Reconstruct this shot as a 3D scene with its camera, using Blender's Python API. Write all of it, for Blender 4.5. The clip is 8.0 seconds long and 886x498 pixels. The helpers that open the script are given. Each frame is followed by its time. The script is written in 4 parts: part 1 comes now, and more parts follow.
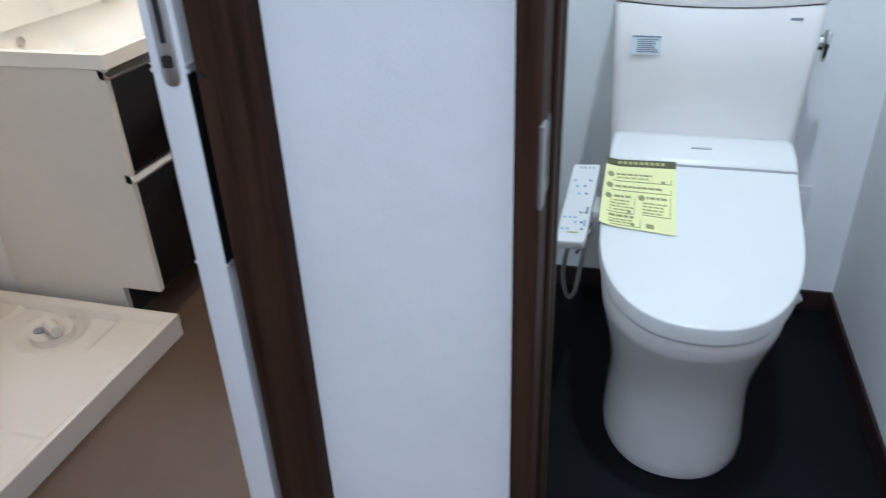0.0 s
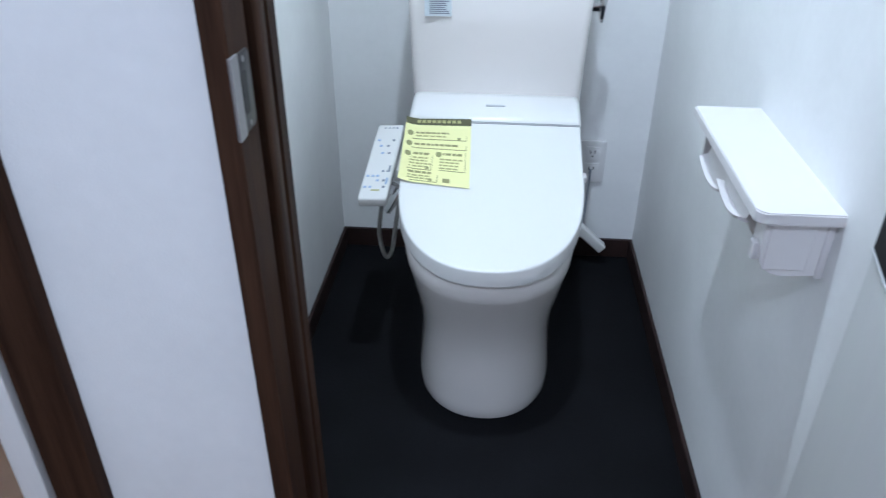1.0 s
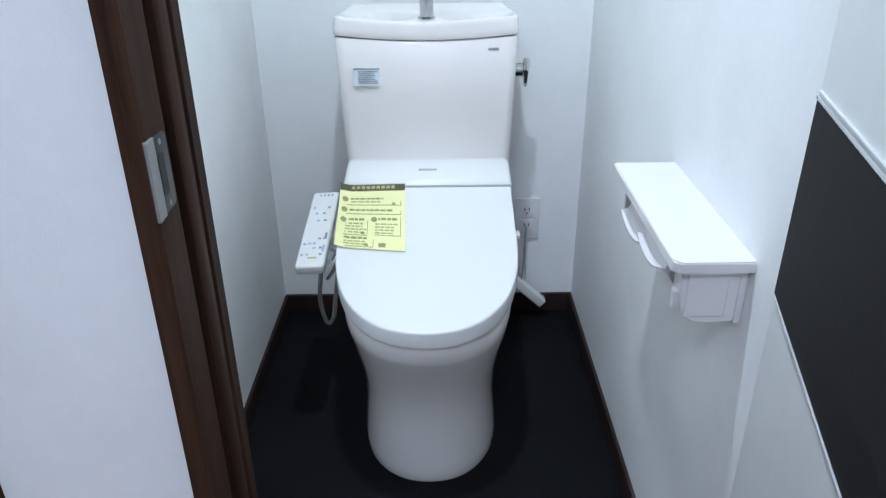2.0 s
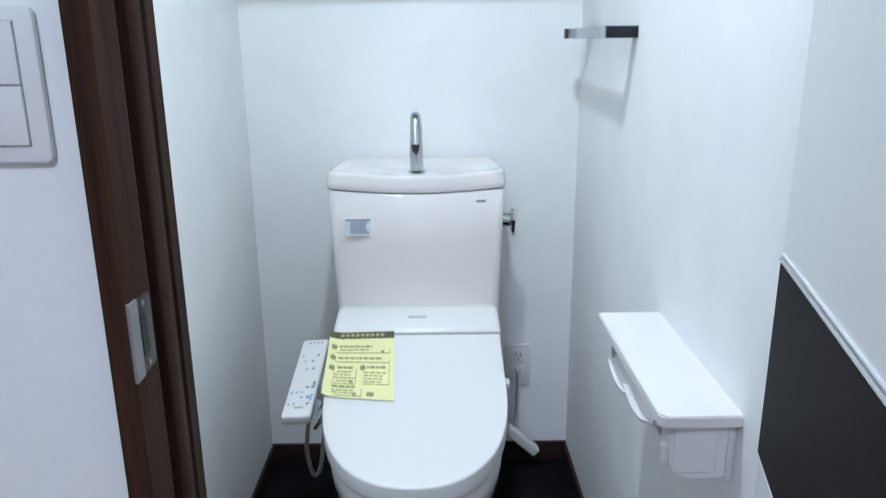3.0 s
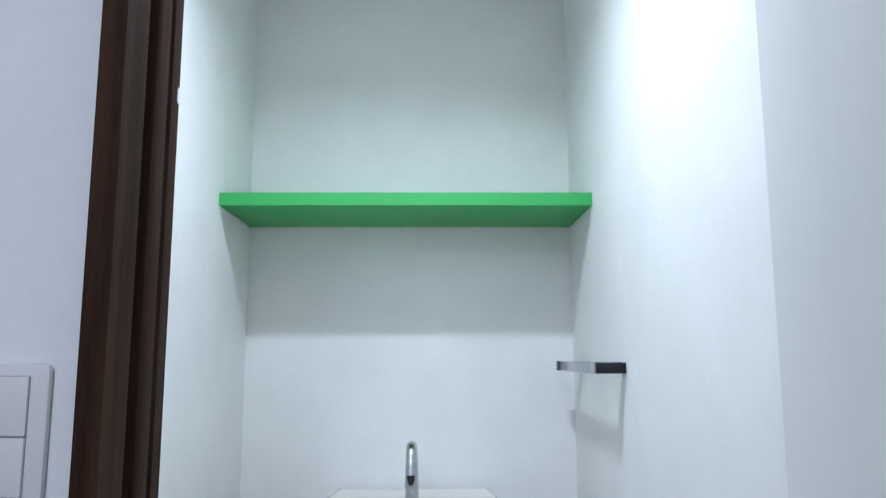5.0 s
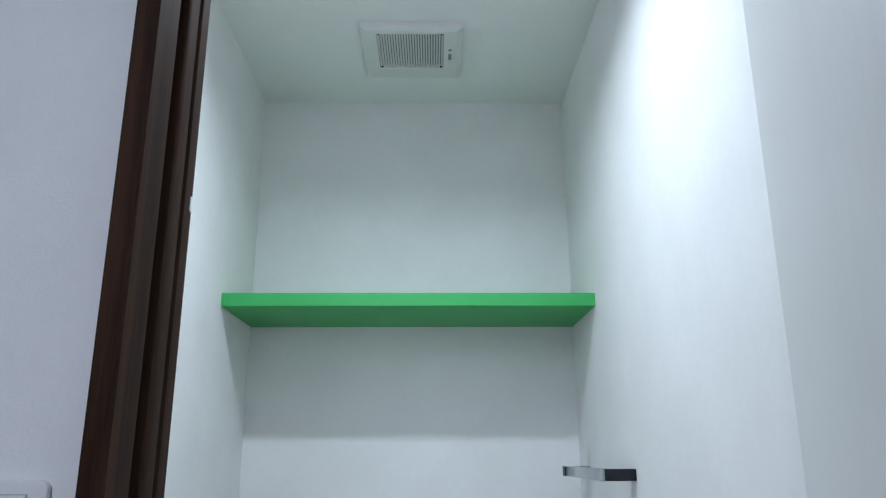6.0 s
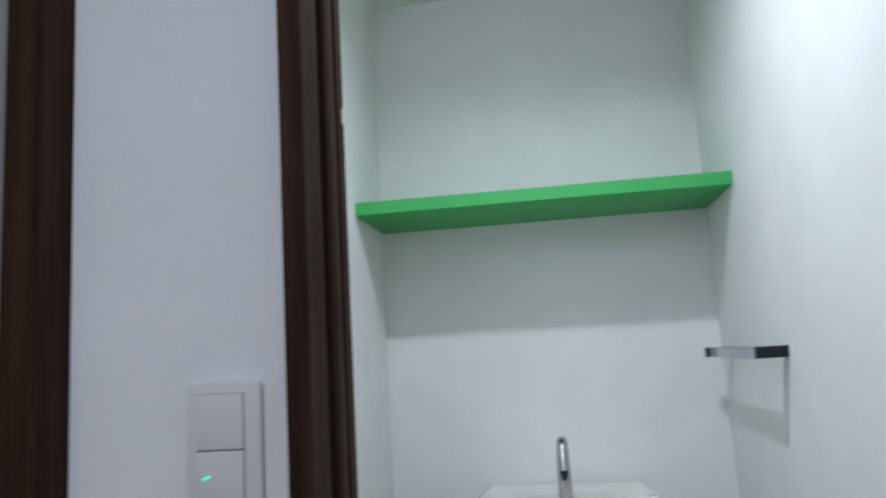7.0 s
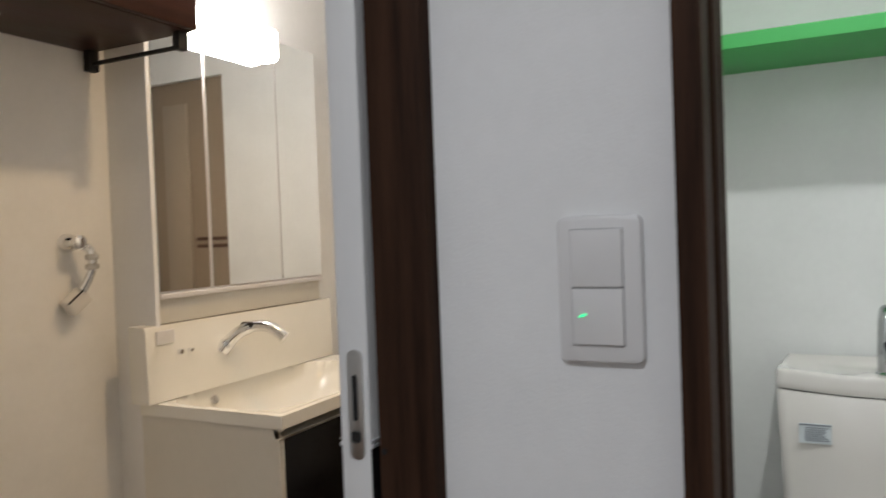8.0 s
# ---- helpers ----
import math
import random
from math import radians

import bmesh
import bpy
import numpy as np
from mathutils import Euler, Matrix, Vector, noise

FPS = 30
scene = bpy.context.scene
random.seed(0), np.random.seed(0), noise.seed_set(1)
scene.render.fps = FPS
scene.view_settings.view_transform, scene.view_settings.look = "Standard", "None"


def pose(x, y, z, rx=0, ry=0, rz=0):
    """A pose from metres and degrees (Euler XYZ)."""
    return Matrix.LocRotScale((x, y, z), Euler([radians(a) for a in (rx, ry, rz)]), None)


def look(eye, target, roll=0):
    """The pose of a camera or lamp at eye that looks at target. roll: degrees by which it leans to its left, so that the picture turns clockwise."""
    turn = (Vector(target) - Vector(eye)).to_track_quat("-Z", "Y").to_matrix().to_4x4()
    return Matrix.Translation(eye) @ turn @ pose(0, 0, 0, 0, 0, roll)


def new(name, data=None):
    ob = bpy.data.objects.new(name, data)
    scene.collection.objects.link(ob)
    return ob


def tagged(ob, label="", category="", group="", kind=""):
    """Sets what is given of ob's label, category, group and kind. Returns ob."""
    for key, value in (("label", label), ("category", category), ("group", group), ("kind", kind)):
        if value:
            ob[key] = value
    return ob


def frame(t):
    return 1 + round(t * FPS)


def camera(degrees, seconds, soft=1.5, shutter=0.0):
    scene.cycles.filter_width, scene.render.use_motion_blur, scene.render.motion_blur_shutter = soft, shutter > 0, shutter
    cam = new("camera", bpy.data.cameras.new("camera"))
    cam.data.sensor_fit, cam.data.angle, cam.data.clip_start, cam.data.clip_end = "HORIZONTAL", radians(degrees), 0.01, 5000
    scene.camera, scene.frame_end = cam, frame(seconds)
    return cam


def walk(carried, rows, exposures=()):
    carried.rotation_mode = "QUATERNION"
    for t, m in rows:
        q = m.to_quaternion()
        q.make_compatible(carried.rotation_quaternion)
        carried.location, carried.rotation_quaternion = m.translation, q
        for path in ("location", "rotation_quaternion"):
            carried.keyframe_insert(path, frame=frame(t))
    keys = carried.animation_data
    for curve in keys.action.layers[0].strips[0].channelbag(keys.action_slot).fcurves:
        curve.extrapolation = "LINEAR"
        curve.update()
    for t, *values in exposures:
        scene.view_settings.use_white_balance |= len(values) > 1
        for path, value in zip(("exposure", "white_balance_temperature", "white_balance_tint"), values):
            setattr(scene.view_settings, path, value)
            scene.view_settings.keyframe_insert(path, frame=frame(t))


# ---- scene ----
cam = camera(61.9, 8.0, soft=1.2, shutter=0.3)
PATH = [
    (0, (-0.131, -1.869, 1.169), (-0.612, -0.195, 0.186), -2.3),
    (0.5, (-0.055, -1.883, 1.156), (-0.349, -0.189, 0.134), -1.3),
    (1, (0.008, -1.894, 1.147), (-0.125, -0.189, 0.11), 0.4),
    (1.2, (0.02, -1.895, 1.146), (-0.045, -0.177, 0.124), 0.5),
    (2.3, (0.035, -1.906, 1.167), (0.042, -0.081, 0.35), -0.4),
    (2.5, (0.038, -1.906, 1.17), (0.051, -0.052, 0.422), -0.3),
    (3, (0.049, -1.908, 1.179), (0.062, 0.016, 0.634), -0.5),
    (3.5, (0.054, -1.911, 1.186), (0.054, 0.058, 0.835), -0.1),
    (4, (0.052, -1.918, 1.199), (0.061, 0.078, 1.075), 0.1),
    (4.5, (0.057, -1.926, 1.212), (0.081, 0.071, 1.308), -0.6),
    (5, (0.055, -1.928, 1.209), (0.075, 0.051, 1.501), -0.1),
    (5.2, (0.051, -1.929, 1.212), (0.071, 0.036, 1.583), 0.3),
    (6.3, (0.037, -1.926, 1.222), (0.064, -0.005, 1.777), -0.6),
    (6.5, (0.03, -1.927, 1.212), (0.029, -0.001, 1.751), -1.6),
    (7, (-0.004, -1.936, 1.216), (-0.277, 0.026, 1.503), -3.3),
    (7.3, (-0.046, -1.919, 1.211), (-0.525, 0.014, 1.408), -3.1),
    (7.5, (-0.071, -1.913, 1.212), (-0.679, -0.011, 1.343), -2.6),
    (8, (-0.134, -1.91, 1.196), (-1.024, -0.119, 1.154), -2.1),
]
EXPOSURES = [(0.0, -0.03, 5250, 12), (1.0, 0.12, 5250, 14), (2.5, 0.05, 5400, 14), (3.5, -0.18, 5450, 14), (4.5, -0.33, 5500, 14), (5.0, -0.38, 5500, 14), (6.5, -0.82, 5600, 14), (7.5, -0.7, 6100, 13), (8.0, -0.7, 6450, 13)]
walk(cam, [(t, look(eye, target, roll)) for t, eye, target, roll in PATH], EXPOSURES)

# ---------------- world and large lights ----------------
world = bpy.data.worlds.new("world")
scene.world = world
world.use_nodes = True
world.node_tree.nodes["Background"].inputs[0].default_value = (0.8, 0.88, 1.0, 1)
world.node_tree.nodes["Background"].inputs[1].default_value = 0.02


def disc_lamp(name, loc, watts, colour, size, spread=180):
    d = bpy.data.lights.new(name, "AREA")
    d.shape, d.size, d.energy, d.color, d.spread = "DISK", size, watts, colour, radians(spread)
    o = new(name, d)
    o.location = loc
    return o


disc_lamp("toilet_downlight_lamp", (-0.012, -0.918, 2.190), 10.8, (0.945, 1.0, 0.955), 0.06, 150)
disc_lamp("hall_ceiling_lamp", (-0.25, -2.55, 2.16), 19.0, (0.90, 0.95, 1.0), 0.30)
disc_lamp("washroom_downlight_lamp", (-1.0, -0.45, 2.190), 9.6, (1.0, 0.69, 0.35), 0.08, 150)

# ---------------- materials ----------------


def mat(name, colour, rough=0.5, metal=0.0, vary=0.06, scale=6.0, stretch=(1, 1, 1), bump=0.0, bump_scale=300.0,
        coat=0.0, rough_vary=0.08, dark=None, emit=0.0, spec=0.5):
    """A surface with colour variation at two scales, uneven gloss and fine relief, in metres."""
    m = bpy.data.materials.new(name)
    m.use_nodes = True
    nt = m.node_tree
    b = nt.nodes["Principled BSDF"]
    link = nt.links.new
    co = nt.nodes.new("ShaderNodeTexCoord")
    mp = nt.nodes.new("ShaderNodeMapping")
    mp.inputs["Scale"].default_value = stretch
    link(co.outputs["Object"], mp.inputs["Vector"])
    n1 = nt.nodes.new("ShaderNodeTexNoise")
    n1.inputs["Scale"].default_value, n1.inputs["Detail"].default_value = scale, 6
    link(mp.outputs[0], n1.inputs["Vector"])
    n2 = nt.nodes.new("ShaderNodeTexNoise")
    n2.inputs["Scale"].default_value, n2.inputs["Detail"].default_value = scale * 9, 4
    link(mp.outputs[0], n2.inputs["Vector"])
    add = nt.nodes.new("ShaderNodeMath")
    add.operation = "MULTIPLY_ADD"
    link(n2.outputs["Fac"], add.inputs[0])
    add.inputs[1].default_value = 0.4
    link(n1.outputs["Fac"], add.inputs[2])
    ramp = nt.nodes.new("ShaderNodeValToRGB")
    low = dark or [c * (1 - vary) for c in colour]
    high = [min(1, c * (1 + vary)) for c in colour]
    ramp.color_ramp.elements[0].position, ramp.color_ramp.elements[1].position = 0.45, 0.95
    ramp.color_ramp.elements[0].color, ramp.color_ramp.elements[1].color = (*low, 1), (*high, 1)
    link(add.outputs[0], ramp.inputs["Fac"])
    link(ramp.outputs["Color"], b.inputs["Base Color"])
    rr = nt.nodes.new("ShaderNodeMapRange")
    rr.inputs["To Min"].default_value, rr.inputs["To Max"].default_value = max(0.02, rough - rough_vary), min(1, rough + rough_vary)
    link(n1.outputs["Fac"], rr.inputs["Value"])
    link(rr.outputs[0], b.inputs["Roughness"])
    b.inputs["Metallic"].default_value = metal
    b.inputs["Specular IOR Level"].default_value = spec
    b.inputs["Coat Weight"].default_value = coat
    b.inputs["Coat Roughness"].default_value = 0.05
    if bump:
        n3 = nt.nodes.new("ShaderNodeTexNoise")
        n3.inputs["Scale"].default_value, n3.inputs["Detail"].default_value = bump_scale, 3
        link(mp.outputs[0], n3.inputs["Vector"])
        bp = nt.nodes.new("ShaderNodeBump")
        bp.inputs["Strength"].default_value, bp.inputs["Distance"].default_value = bump, 0.002
        link(n3.outputs["Fac"], bp.inputs["Height"])
        link(bp.outputs[0], b.inputs["Normal"])
    if emit:
        b.inputs["Emission Color"].default_value = (*colour, 1)
        b.inputs["Emission Strength"].default_value = emit
    return m


WALL = mat("wallpaper_white", (0.82, 0.82, 0.81), 0.75, vary=0.035, scale=7, bump=0.15, bump_scale=420)
CEIL = mat("ceiling_paper", (0.85, 0.85, 0.84), 0.8, vary=0.02, scale=2.5, bump=0.12, bump_scale=350)
WALNUT = mat("dark_walnut_wrap", (0.046, 0.023, 0.0135), 0.6, vary=0.35, spec=0.07, scale=3.5, stretch=(22, 22, 0.8), bump=0.12, bump_scale=40, dark=(0.017, 0.0085, 0.0055))
WALNUT_H = mat("dark_walnut_wrap_level", (0.046, 0.023, 0.0135), 0.6, vary=0.35, spec=0.07, scale=3.5, stretch=(0.8, 22, 22), bump=0.12, bump_scale=40, dark=(0.017, 0.0085, 0.0055))
SKIRT = mat("dark_brown_skirting", (0.024, 0.0125, 0.0105), 0.55, spec=0.3, vary=0.3, scale=8, bump=0.1, bump_scale=80)
SLATE = mat("charcoal_vinyl_floor", (0.0052, 0.0054, 0.0066), 0.6, spec=0.09, vary=0.35, scale=9, bump=0.25, bump_scale=140, rough_vary=0.12)
VINYL = mat("brown_vinyl_floor", (0.080, 0.050, 0.032), 0.55, vary=0.12, scale=7, bump=0.2, bump_scale=160)
OAK = mat("brown_wood_floor", (0.16, 0.09, 0.05), 0.45, vary=0.2, scale=3, stretch=(1, 18, 1), bump=0.1, bump_scale=60)
CERAMIC = mat("warm_white_ceramic", (0.74, 0.70, 0.665), 0.05, vary=0.015, scale=3, coat=0.6, rough_vary=0.01)
PLASTIC = mat("white_plastic", (0.72, 0.708, 0.685), 0.25, vary=0.01, scale=4, rough_vary=0.01)
HOLDER = mat("white_holder_plastic", (0.69, 0.665, 0.66), 0.4, vary=0.02, scale=6)
SWITCH = mat("pale_switch_plastic", (0.74, 0.73, 0.72), 0.35, vary=0.02, scale=8)
SEAM = mat("dark_seam", (0.05, 0.05, 0.05), 0.7)
CHROME = mat("chrome", (0.78, 0.79, 0.80), 0.07, metal=1.0, vary=0.02, scale=20, rough_vary=0.04)
DARKSTEEL = mat("dark_worn_steel", (0.022, 0.021, 0.022), 0.45, metal=0.3, vary=0.4, scale=60)
DULLSTEEL = mat("dull_filmed_steel", (0.26, 0.25, 0.25), 0.42, metal=0.4, vary=0.12, scale=40)
STEEL = mat("brushed_steel", (0.60, 0.59, 0.57), 0.32, metal=1.0, vary=0.05, scale=30)
TAPCHROME = mat("hazy_chrome", (0.52, 0.53, 0.54), 0.24, metal=1.0, vary=0.04, scale=30)
SATIN = mat("satin_chrome", (0.42, 0.44, 0.47), 0.2, metal=1.0, vary=0.05, scale=30)
GAPGREY = mat("grey_joint", (0.30, 0.30, 0.30), 0.6)
# black of the towel bar brackets, also the reflection painted on the flush lever
DARKCAP_REFLECT = mat("black_bracket_and_reflection", (0.012, 0.014, 0.018), 0.35, vary=0.1, scale=30, spec=0.3)
BLACK = mat("black_gap", (0.008, 0.008, 0.008), 0.6)
GREEN = mat("green_shelf_board", (0.055, 0.41, 0.095), 0.5, vary=0.06, scale=5, bump=0.08, bump_scale=120)
DOORWHITE = mat("white_door_sheet", (0.76, 0.76, 0.75), 0.45, vary=0.025, scale=3, stretch=(8, 8, 0.6), bump=0.08, bump_scale=60)
INSERT = mat("dark_grained_insert", (0.017, 0.0155, 0.0155), 0.6, spec=0.08, vary=0.35, scale=4, stretch=(1.0, 1.0, 16), bump=0.1, bump_scale=60)
ALU = mat("pale_aluminium_trim", (0.72, 0.73, 0.74), 0.3, metal=0.5, vary=0.03, scale=20)
PAPER = mat("yellow_paper", (0.78, 0.75, 0.36), 0.7, vary=0.03, scale=10)
INK = mat("olive_ink", (0.27, 0.26, 0.11), 0.7, vary=0.1, scale=40)
INKDARK = mat("dark_olive_ink", (0.085, 0.08, 0.035), 0.7, vary=0.1, scale=40)
INKPALE = mat("pale_olive_ink", (0.38, 0.36, 0.15), 0.7, vary=0.1, scale=40)
LABEL = mat("pale_blue_label", (0.66, 0.70, 0.73), 0.5, vary=0.06, scale=60)
GREYINK = mat("grey_ink", (0.22, 0.24, 0.28), 0.6, vary=0.1, scale=40)
PALEINK = mat("pale_grey_ink", (0.42, 0.43, 0.44), 0.5, vary=0.1, scale=40)
BLUEINK = mat("blue_grey_ink", (0.30, 0.40, 0.58), 0.6, vary=0.1, scale=40)
RUBBER = mat("grey_hose", (0.28, 0.27, 0.25), 0.45, vary=0.2, scale=60)
CREAM = mat("cream_panel", (0.66, 0.63, 0.56), 0.4, vary=0.03, scale=4)
BASIN = mat("cream_basin_resin", (0.82, 0.80, 0.73), 0.2, vary=0.02, scale=4, coat=0.3)
PANRESIN = mat("ivory_pan_resin", (0.64, 0.61, 0.56), 0.35, vary=0.03, scale=5)
GLOSSBLACK = mat("black_gloss_front", (0.005, 0.0045, 0.0045), 0.25, vary=0.2, scale=6, spec=0.25)
CABINET = mat("dark_red_brown_cabinet", (0.034, 0.013, 0.009), 0.4, vary=0.3, scale=3, stretch=(14, 1, 14), dark=(0.018, 0.007, 0.005), spec=0.15)
BEIGE = mat("beige_bath_panel", (0.30, 0.23, 0.165), 0.4, vary=0.05, scale=4)
BEIGEPALE = mat("pale_beige_post", (0.36, 0.29, 0.22), 0.4, vary=0.04, scale=4)
STRIPE = mat("brown_tile_stripe", (0.10, 0.05, 0.03), 0.4, vary=0.15, scale=30)
MIRROR = mat("mirror", (0.86, 0.88, 0.87), 0.02, metal=1.0, vary=0.005, scale=3, rough_vary=0.005)
LED = mat("green_led", (0.05, 1.0, 0.35), 0.4, emit=1.6)
GLOW = mat("lamp_diffuser", (1.0, 0.95, 0.87), 0.4, vary=0.0, emit=68.0)
WARMGLOW = mat("warm_downlight_lens", (1.0, 0.80, 0.55), 0.4, vary=0.0, emit=14.0)
DOWNGLOW = mat("downlight_lens", (0.92, 0.97, 1.0), 0.4, vary=0.0, emit=12.0)
BRASS = mat("dull_brass", (0.60, 0.45, 0.25), 0.25, metal=1.0, vary=0.05, scale=30)

# ---------------- mesh helpers ----------------


def finish(ob, bm, material, smooth):
    bmesh.ops.recalc_face_normals(bm, faces=bm.faces)
    bm.to_mesh(ob.data)
    bm.free()
    ob.data.materials.append(material)
    if smooth:
        for p in ob.data.polygons:
            p.use_smooth = True
        ob.data.set_sharp_from_angle(angle=radians(smooth))


def solid(name, bm, material, label="", category="", kind="", smooth=35, group=""):
    """A thing that is one mesh."""
    ob = new(name, bpy.data.meshes.new(name))
    finish(ob, bm, material, smooth)
    return tagged(ob, label, category, group, kind)


def thing(name, base, label="", category="", kind="", group=""):
    """An Empty at the base of a thing with parts."""
    ob = new(name)
    ob.location = base
    ob.empty_display_size = 0.05
    return tagged(ob, label, category, group, kind)


def base_of(parent):
    """A thing's own place; parts lie at the origin, their vertices in world metres."""
    return parent.location if parent.parent is None else Vector((0, 0, 0))


def part(name, bm, material, parent, label="", smooth=35):
    """One mesh under a thing or a part; its vertices are given in world metres."""
    ob = new(name, bpy.data.meshes.new(name))
    finish(ob, bm, material, smooth)
    ob.parent = parent
    ob.matrix_parent_inverse = Matrix.Translation(-base_of(parent))
    return tagged(ob, label)


def box(x0, x1, y0, y1, z0, z1, r=0.0, seg=2, bm=None):
    own = bmesh.new()
    bmesh.ops.create_cube(own, size=1.0)
    for v in own.verts:
        v.co = Vector((x0 + (v.co.x + 0.5) * (x1 - x0), y0 + (v.co.y + 0.5) * (y1 - y0), z0 + (v.co.z + 0.5) * (z1 - z0)))
    if r:
        bmesh.ops.bevel(own, geom=own.edges[:], offset=r, segments=seg, affect="EDGES", profile=0.5)
    if bm is None:
        return own
    me = bpy.data.meshes.new("tmp")
    own.to_mesh(me)
    own.free()
    bm.from_mesh(me)
    bpy.data.meshes.remove(me)
    return bm


def rounded(x0, x1, y0, y1, z0, z1, r, axis=2, seg=5, edge=0.0):
    """A box with four edges along one axis rounded by r and all others eased by edge."""
    bm = box(x0, x1, y0, y1, z0, z1)
    along = [e for e in bm.edges if abs((e.verts[0].co - e.verts[1].co).normalized()[axis]) > 0.9]
    bmesh.ops.bevel(bm, geom=along, offset=r, segments=seg, affect="EDGES", profile=0.5)
    if edge:
        rim = [e for e in bm.edges if abs((e.verts[0].co - e.verts[1].co).normalized()[axis]) < 0.1 and e.calc_face_angle(0) > 0.9]
        bmesh.ops.bevel(bm, geom=rim, offset=edge, segments=2, affect="EDGES", profile=0.5)
    return bm


def loft(rings, cap=True, bm=None):
    bm = bm or bmesh.new()
    rows = [[bm.verts.new(p) for p in ring] for ring in rings]
    n = len(rows[0])
    for a, b in zip(rows, rows[1:]):
        for i in range(n):
            bm.faces.new((a[i], a[(i + 1) % n], b[(i + 1) % n], b[i]))
    if cap:
        bm.faces.new(rows[0][::-1])
        bm.faces.new(rows[-1])
    return bm


def tube(points, radius, sides=12, bm=None):
    """A round tube along points; radius is one number or one for each point."""
    pts = [Vector(p) for p in points]
    rad = radius if isinstance(radius, (list, tuple)) else [radius] * len(pts)
    rings, ref = [], None
    for i, p in enumerate(pts):
        d = (pts[min(i + 1, len(pts) - 1)] - pts[max(i - 1, 0)]).normalized()
        if ref is None:
            ref = d.orthogonal().normalized()
        ref = (ref - d * ref.dot(d)).normalized()
        side = d.cross(ref)
        rings.append([p + rad[i] * (math.cos(a) * ref + math.sin(a) * side) for a in (2 * math.pi * k / sides for k in range(sides))])
    return loft(rings, bm=bm)


def curve_points(points, steps=8):
    """Catmull-Rom through points."""
    p = [Vector(q) for q in points]
    p = [2 * p[0] - p[1]] + p + [2 * p[-1] - p[-2]]
    out = []
    for i in range(1, len(p) - 2):
        for k in range(steps):
            t = k / steps
            a, b, c, d = p[i - 1], p[i], p[i + 1], p[i + 2]
            out.append(0.5 * (2 * b + (c - a) * t + (2 * a - 5 * b + 4 * c - d) * t * t + (3 * b - a - 3 * c + d) * t ** 3))
    return out + [p[-2]]


def prism(outline, z0, z1, bm=None):
    """A plan outline raised from z0 to z1."""
    return loft([[(x, y, z0) for x, y in outline], [(x, y, z1) for x, y in outline]], bm=bm)


def disc(centre, normal, radius, depth, sides=20, ease=0.0):
    c, n = Vector(centre), Vector(normal).normalized()
    if ease:
        return tube([c, c + n * (depth - ease), c + n * depth], [radius, radius, radius - ease], sides)
    return tube([c, c + n * depth], radius, sides)


# ---------------- structure ----------------
FRONT, INNER, CEILING = -1.325, -1.225, 2.20


def wall(name, boxes, label, material=WALL):
    bm = bmesh.new()
    for b in boxes:
        box(*b, bm=bm)
    return solid(name, bm, material, label, "wall", "structure", smooth=0)


def wall_with_doorways(name, x0, x1, y0, y1, doorways, label):
    """A wall along x, one outline with a notch from the floor for each doorway (left, right, height)."""
    outline = [(x0, CEILING), (x0, 0.0)]
    for left, right, top in doorways:
        outline += [(left, 0.0), (left, top), (right, top), (right, 0.0)]
    outline += [(x1, 0.0), (x1, CEILING)]
    return solid(name, loft([[(x, y, z) for x, z in outline] for y in (y0, y1)]), WALL, label, "wall", "structure", smooth=0)


wall_with_doorways("wall_hall", -2.05, 1.0, FRONT, INNER, ((-1.28, -0.484, 2.03), (-0.2186, 0.414, 2.03)),
                   "white textured wallpaper wall between hall and small rooms")
wall("wall_back", [(-0.484, 0.51, 0.0, 0.10, 0, CEILING)], "white textured wallpaper wall behind the toilet")
wall("wall_right", [(0.412, 0.51, INNER, 0.0, 0, CEILING)], "white textured wallpaper side wall of the toilet room")
wall("wall_partition", [(-0.484, -0.436, INNER, 0.0, 0, CEILING)], "white textured wallpaper wall between toilet and washroom")
wall("wall_washroom_side", [(-2.03, -1.93, INNER, -0.43, 0, CEILING)], "white wallpaper wall behind the washing machine pan")
solid("wall_washroom_vanity", prism([(-2.03, -0.43), (-1.768, -0.43), (-1.768, -0.4155), (-1.83, -0.4155), (-1.83, 0.75), (-2.03, 0.75)], 0, CEILING), WALL,
      "white wallpaper wall behind the washstand", "wall", "structure", smooth=0)
wall_with_doorways("wall_washroom_end", -2.03, 0.10, 0.75, 0.85, ((-0.954, -0.234, 1.98),),
                   "white wallpaper end wall with the bathroom doorway")
wall("wall_washroom_return", [(0.0, 0.10, 0.10, 0.75, 0, CEILING)], "white wallpaper wall beside the bathroom doorway")
wall("wall_hall_behind", [(-2.05, 1.0, -3.3, -3.2, 0, CEILING)], "white wallpaper wall at the other side of the hall")
wall("wall_hall_left", [(-2.15, -2.05, -3.3, INNER, 0, CEILING)], "white wallpaper end wall of the hall")
wall("wall_hall_right", [(1.0, 1.1, -3.3, INNER, 0, CEILING)], "white wallpaper end wall of the hall")
solid("ceiling", box(-2.2, 1.15, -3.35, 0.9, CEILING, CEILING + 0.1), CEIL, "plain white papered ceiling", "ceiling", "structure", smooth=0)
solid("floor_toilet", box(-0.436, 0.412, -1.235, 0.0, -0.05, 0.0), SLATE, "charcoal black vinyl floor of the toilet room", "floor", "structure", smooth=0)
solid("floor_washroom", box(-1.93, -0.436, -1.235, 0.75, -0.05, -0.002), VINYL, "plain brown vinyl floor of the washroom", "floor", "structure", smooth=0)
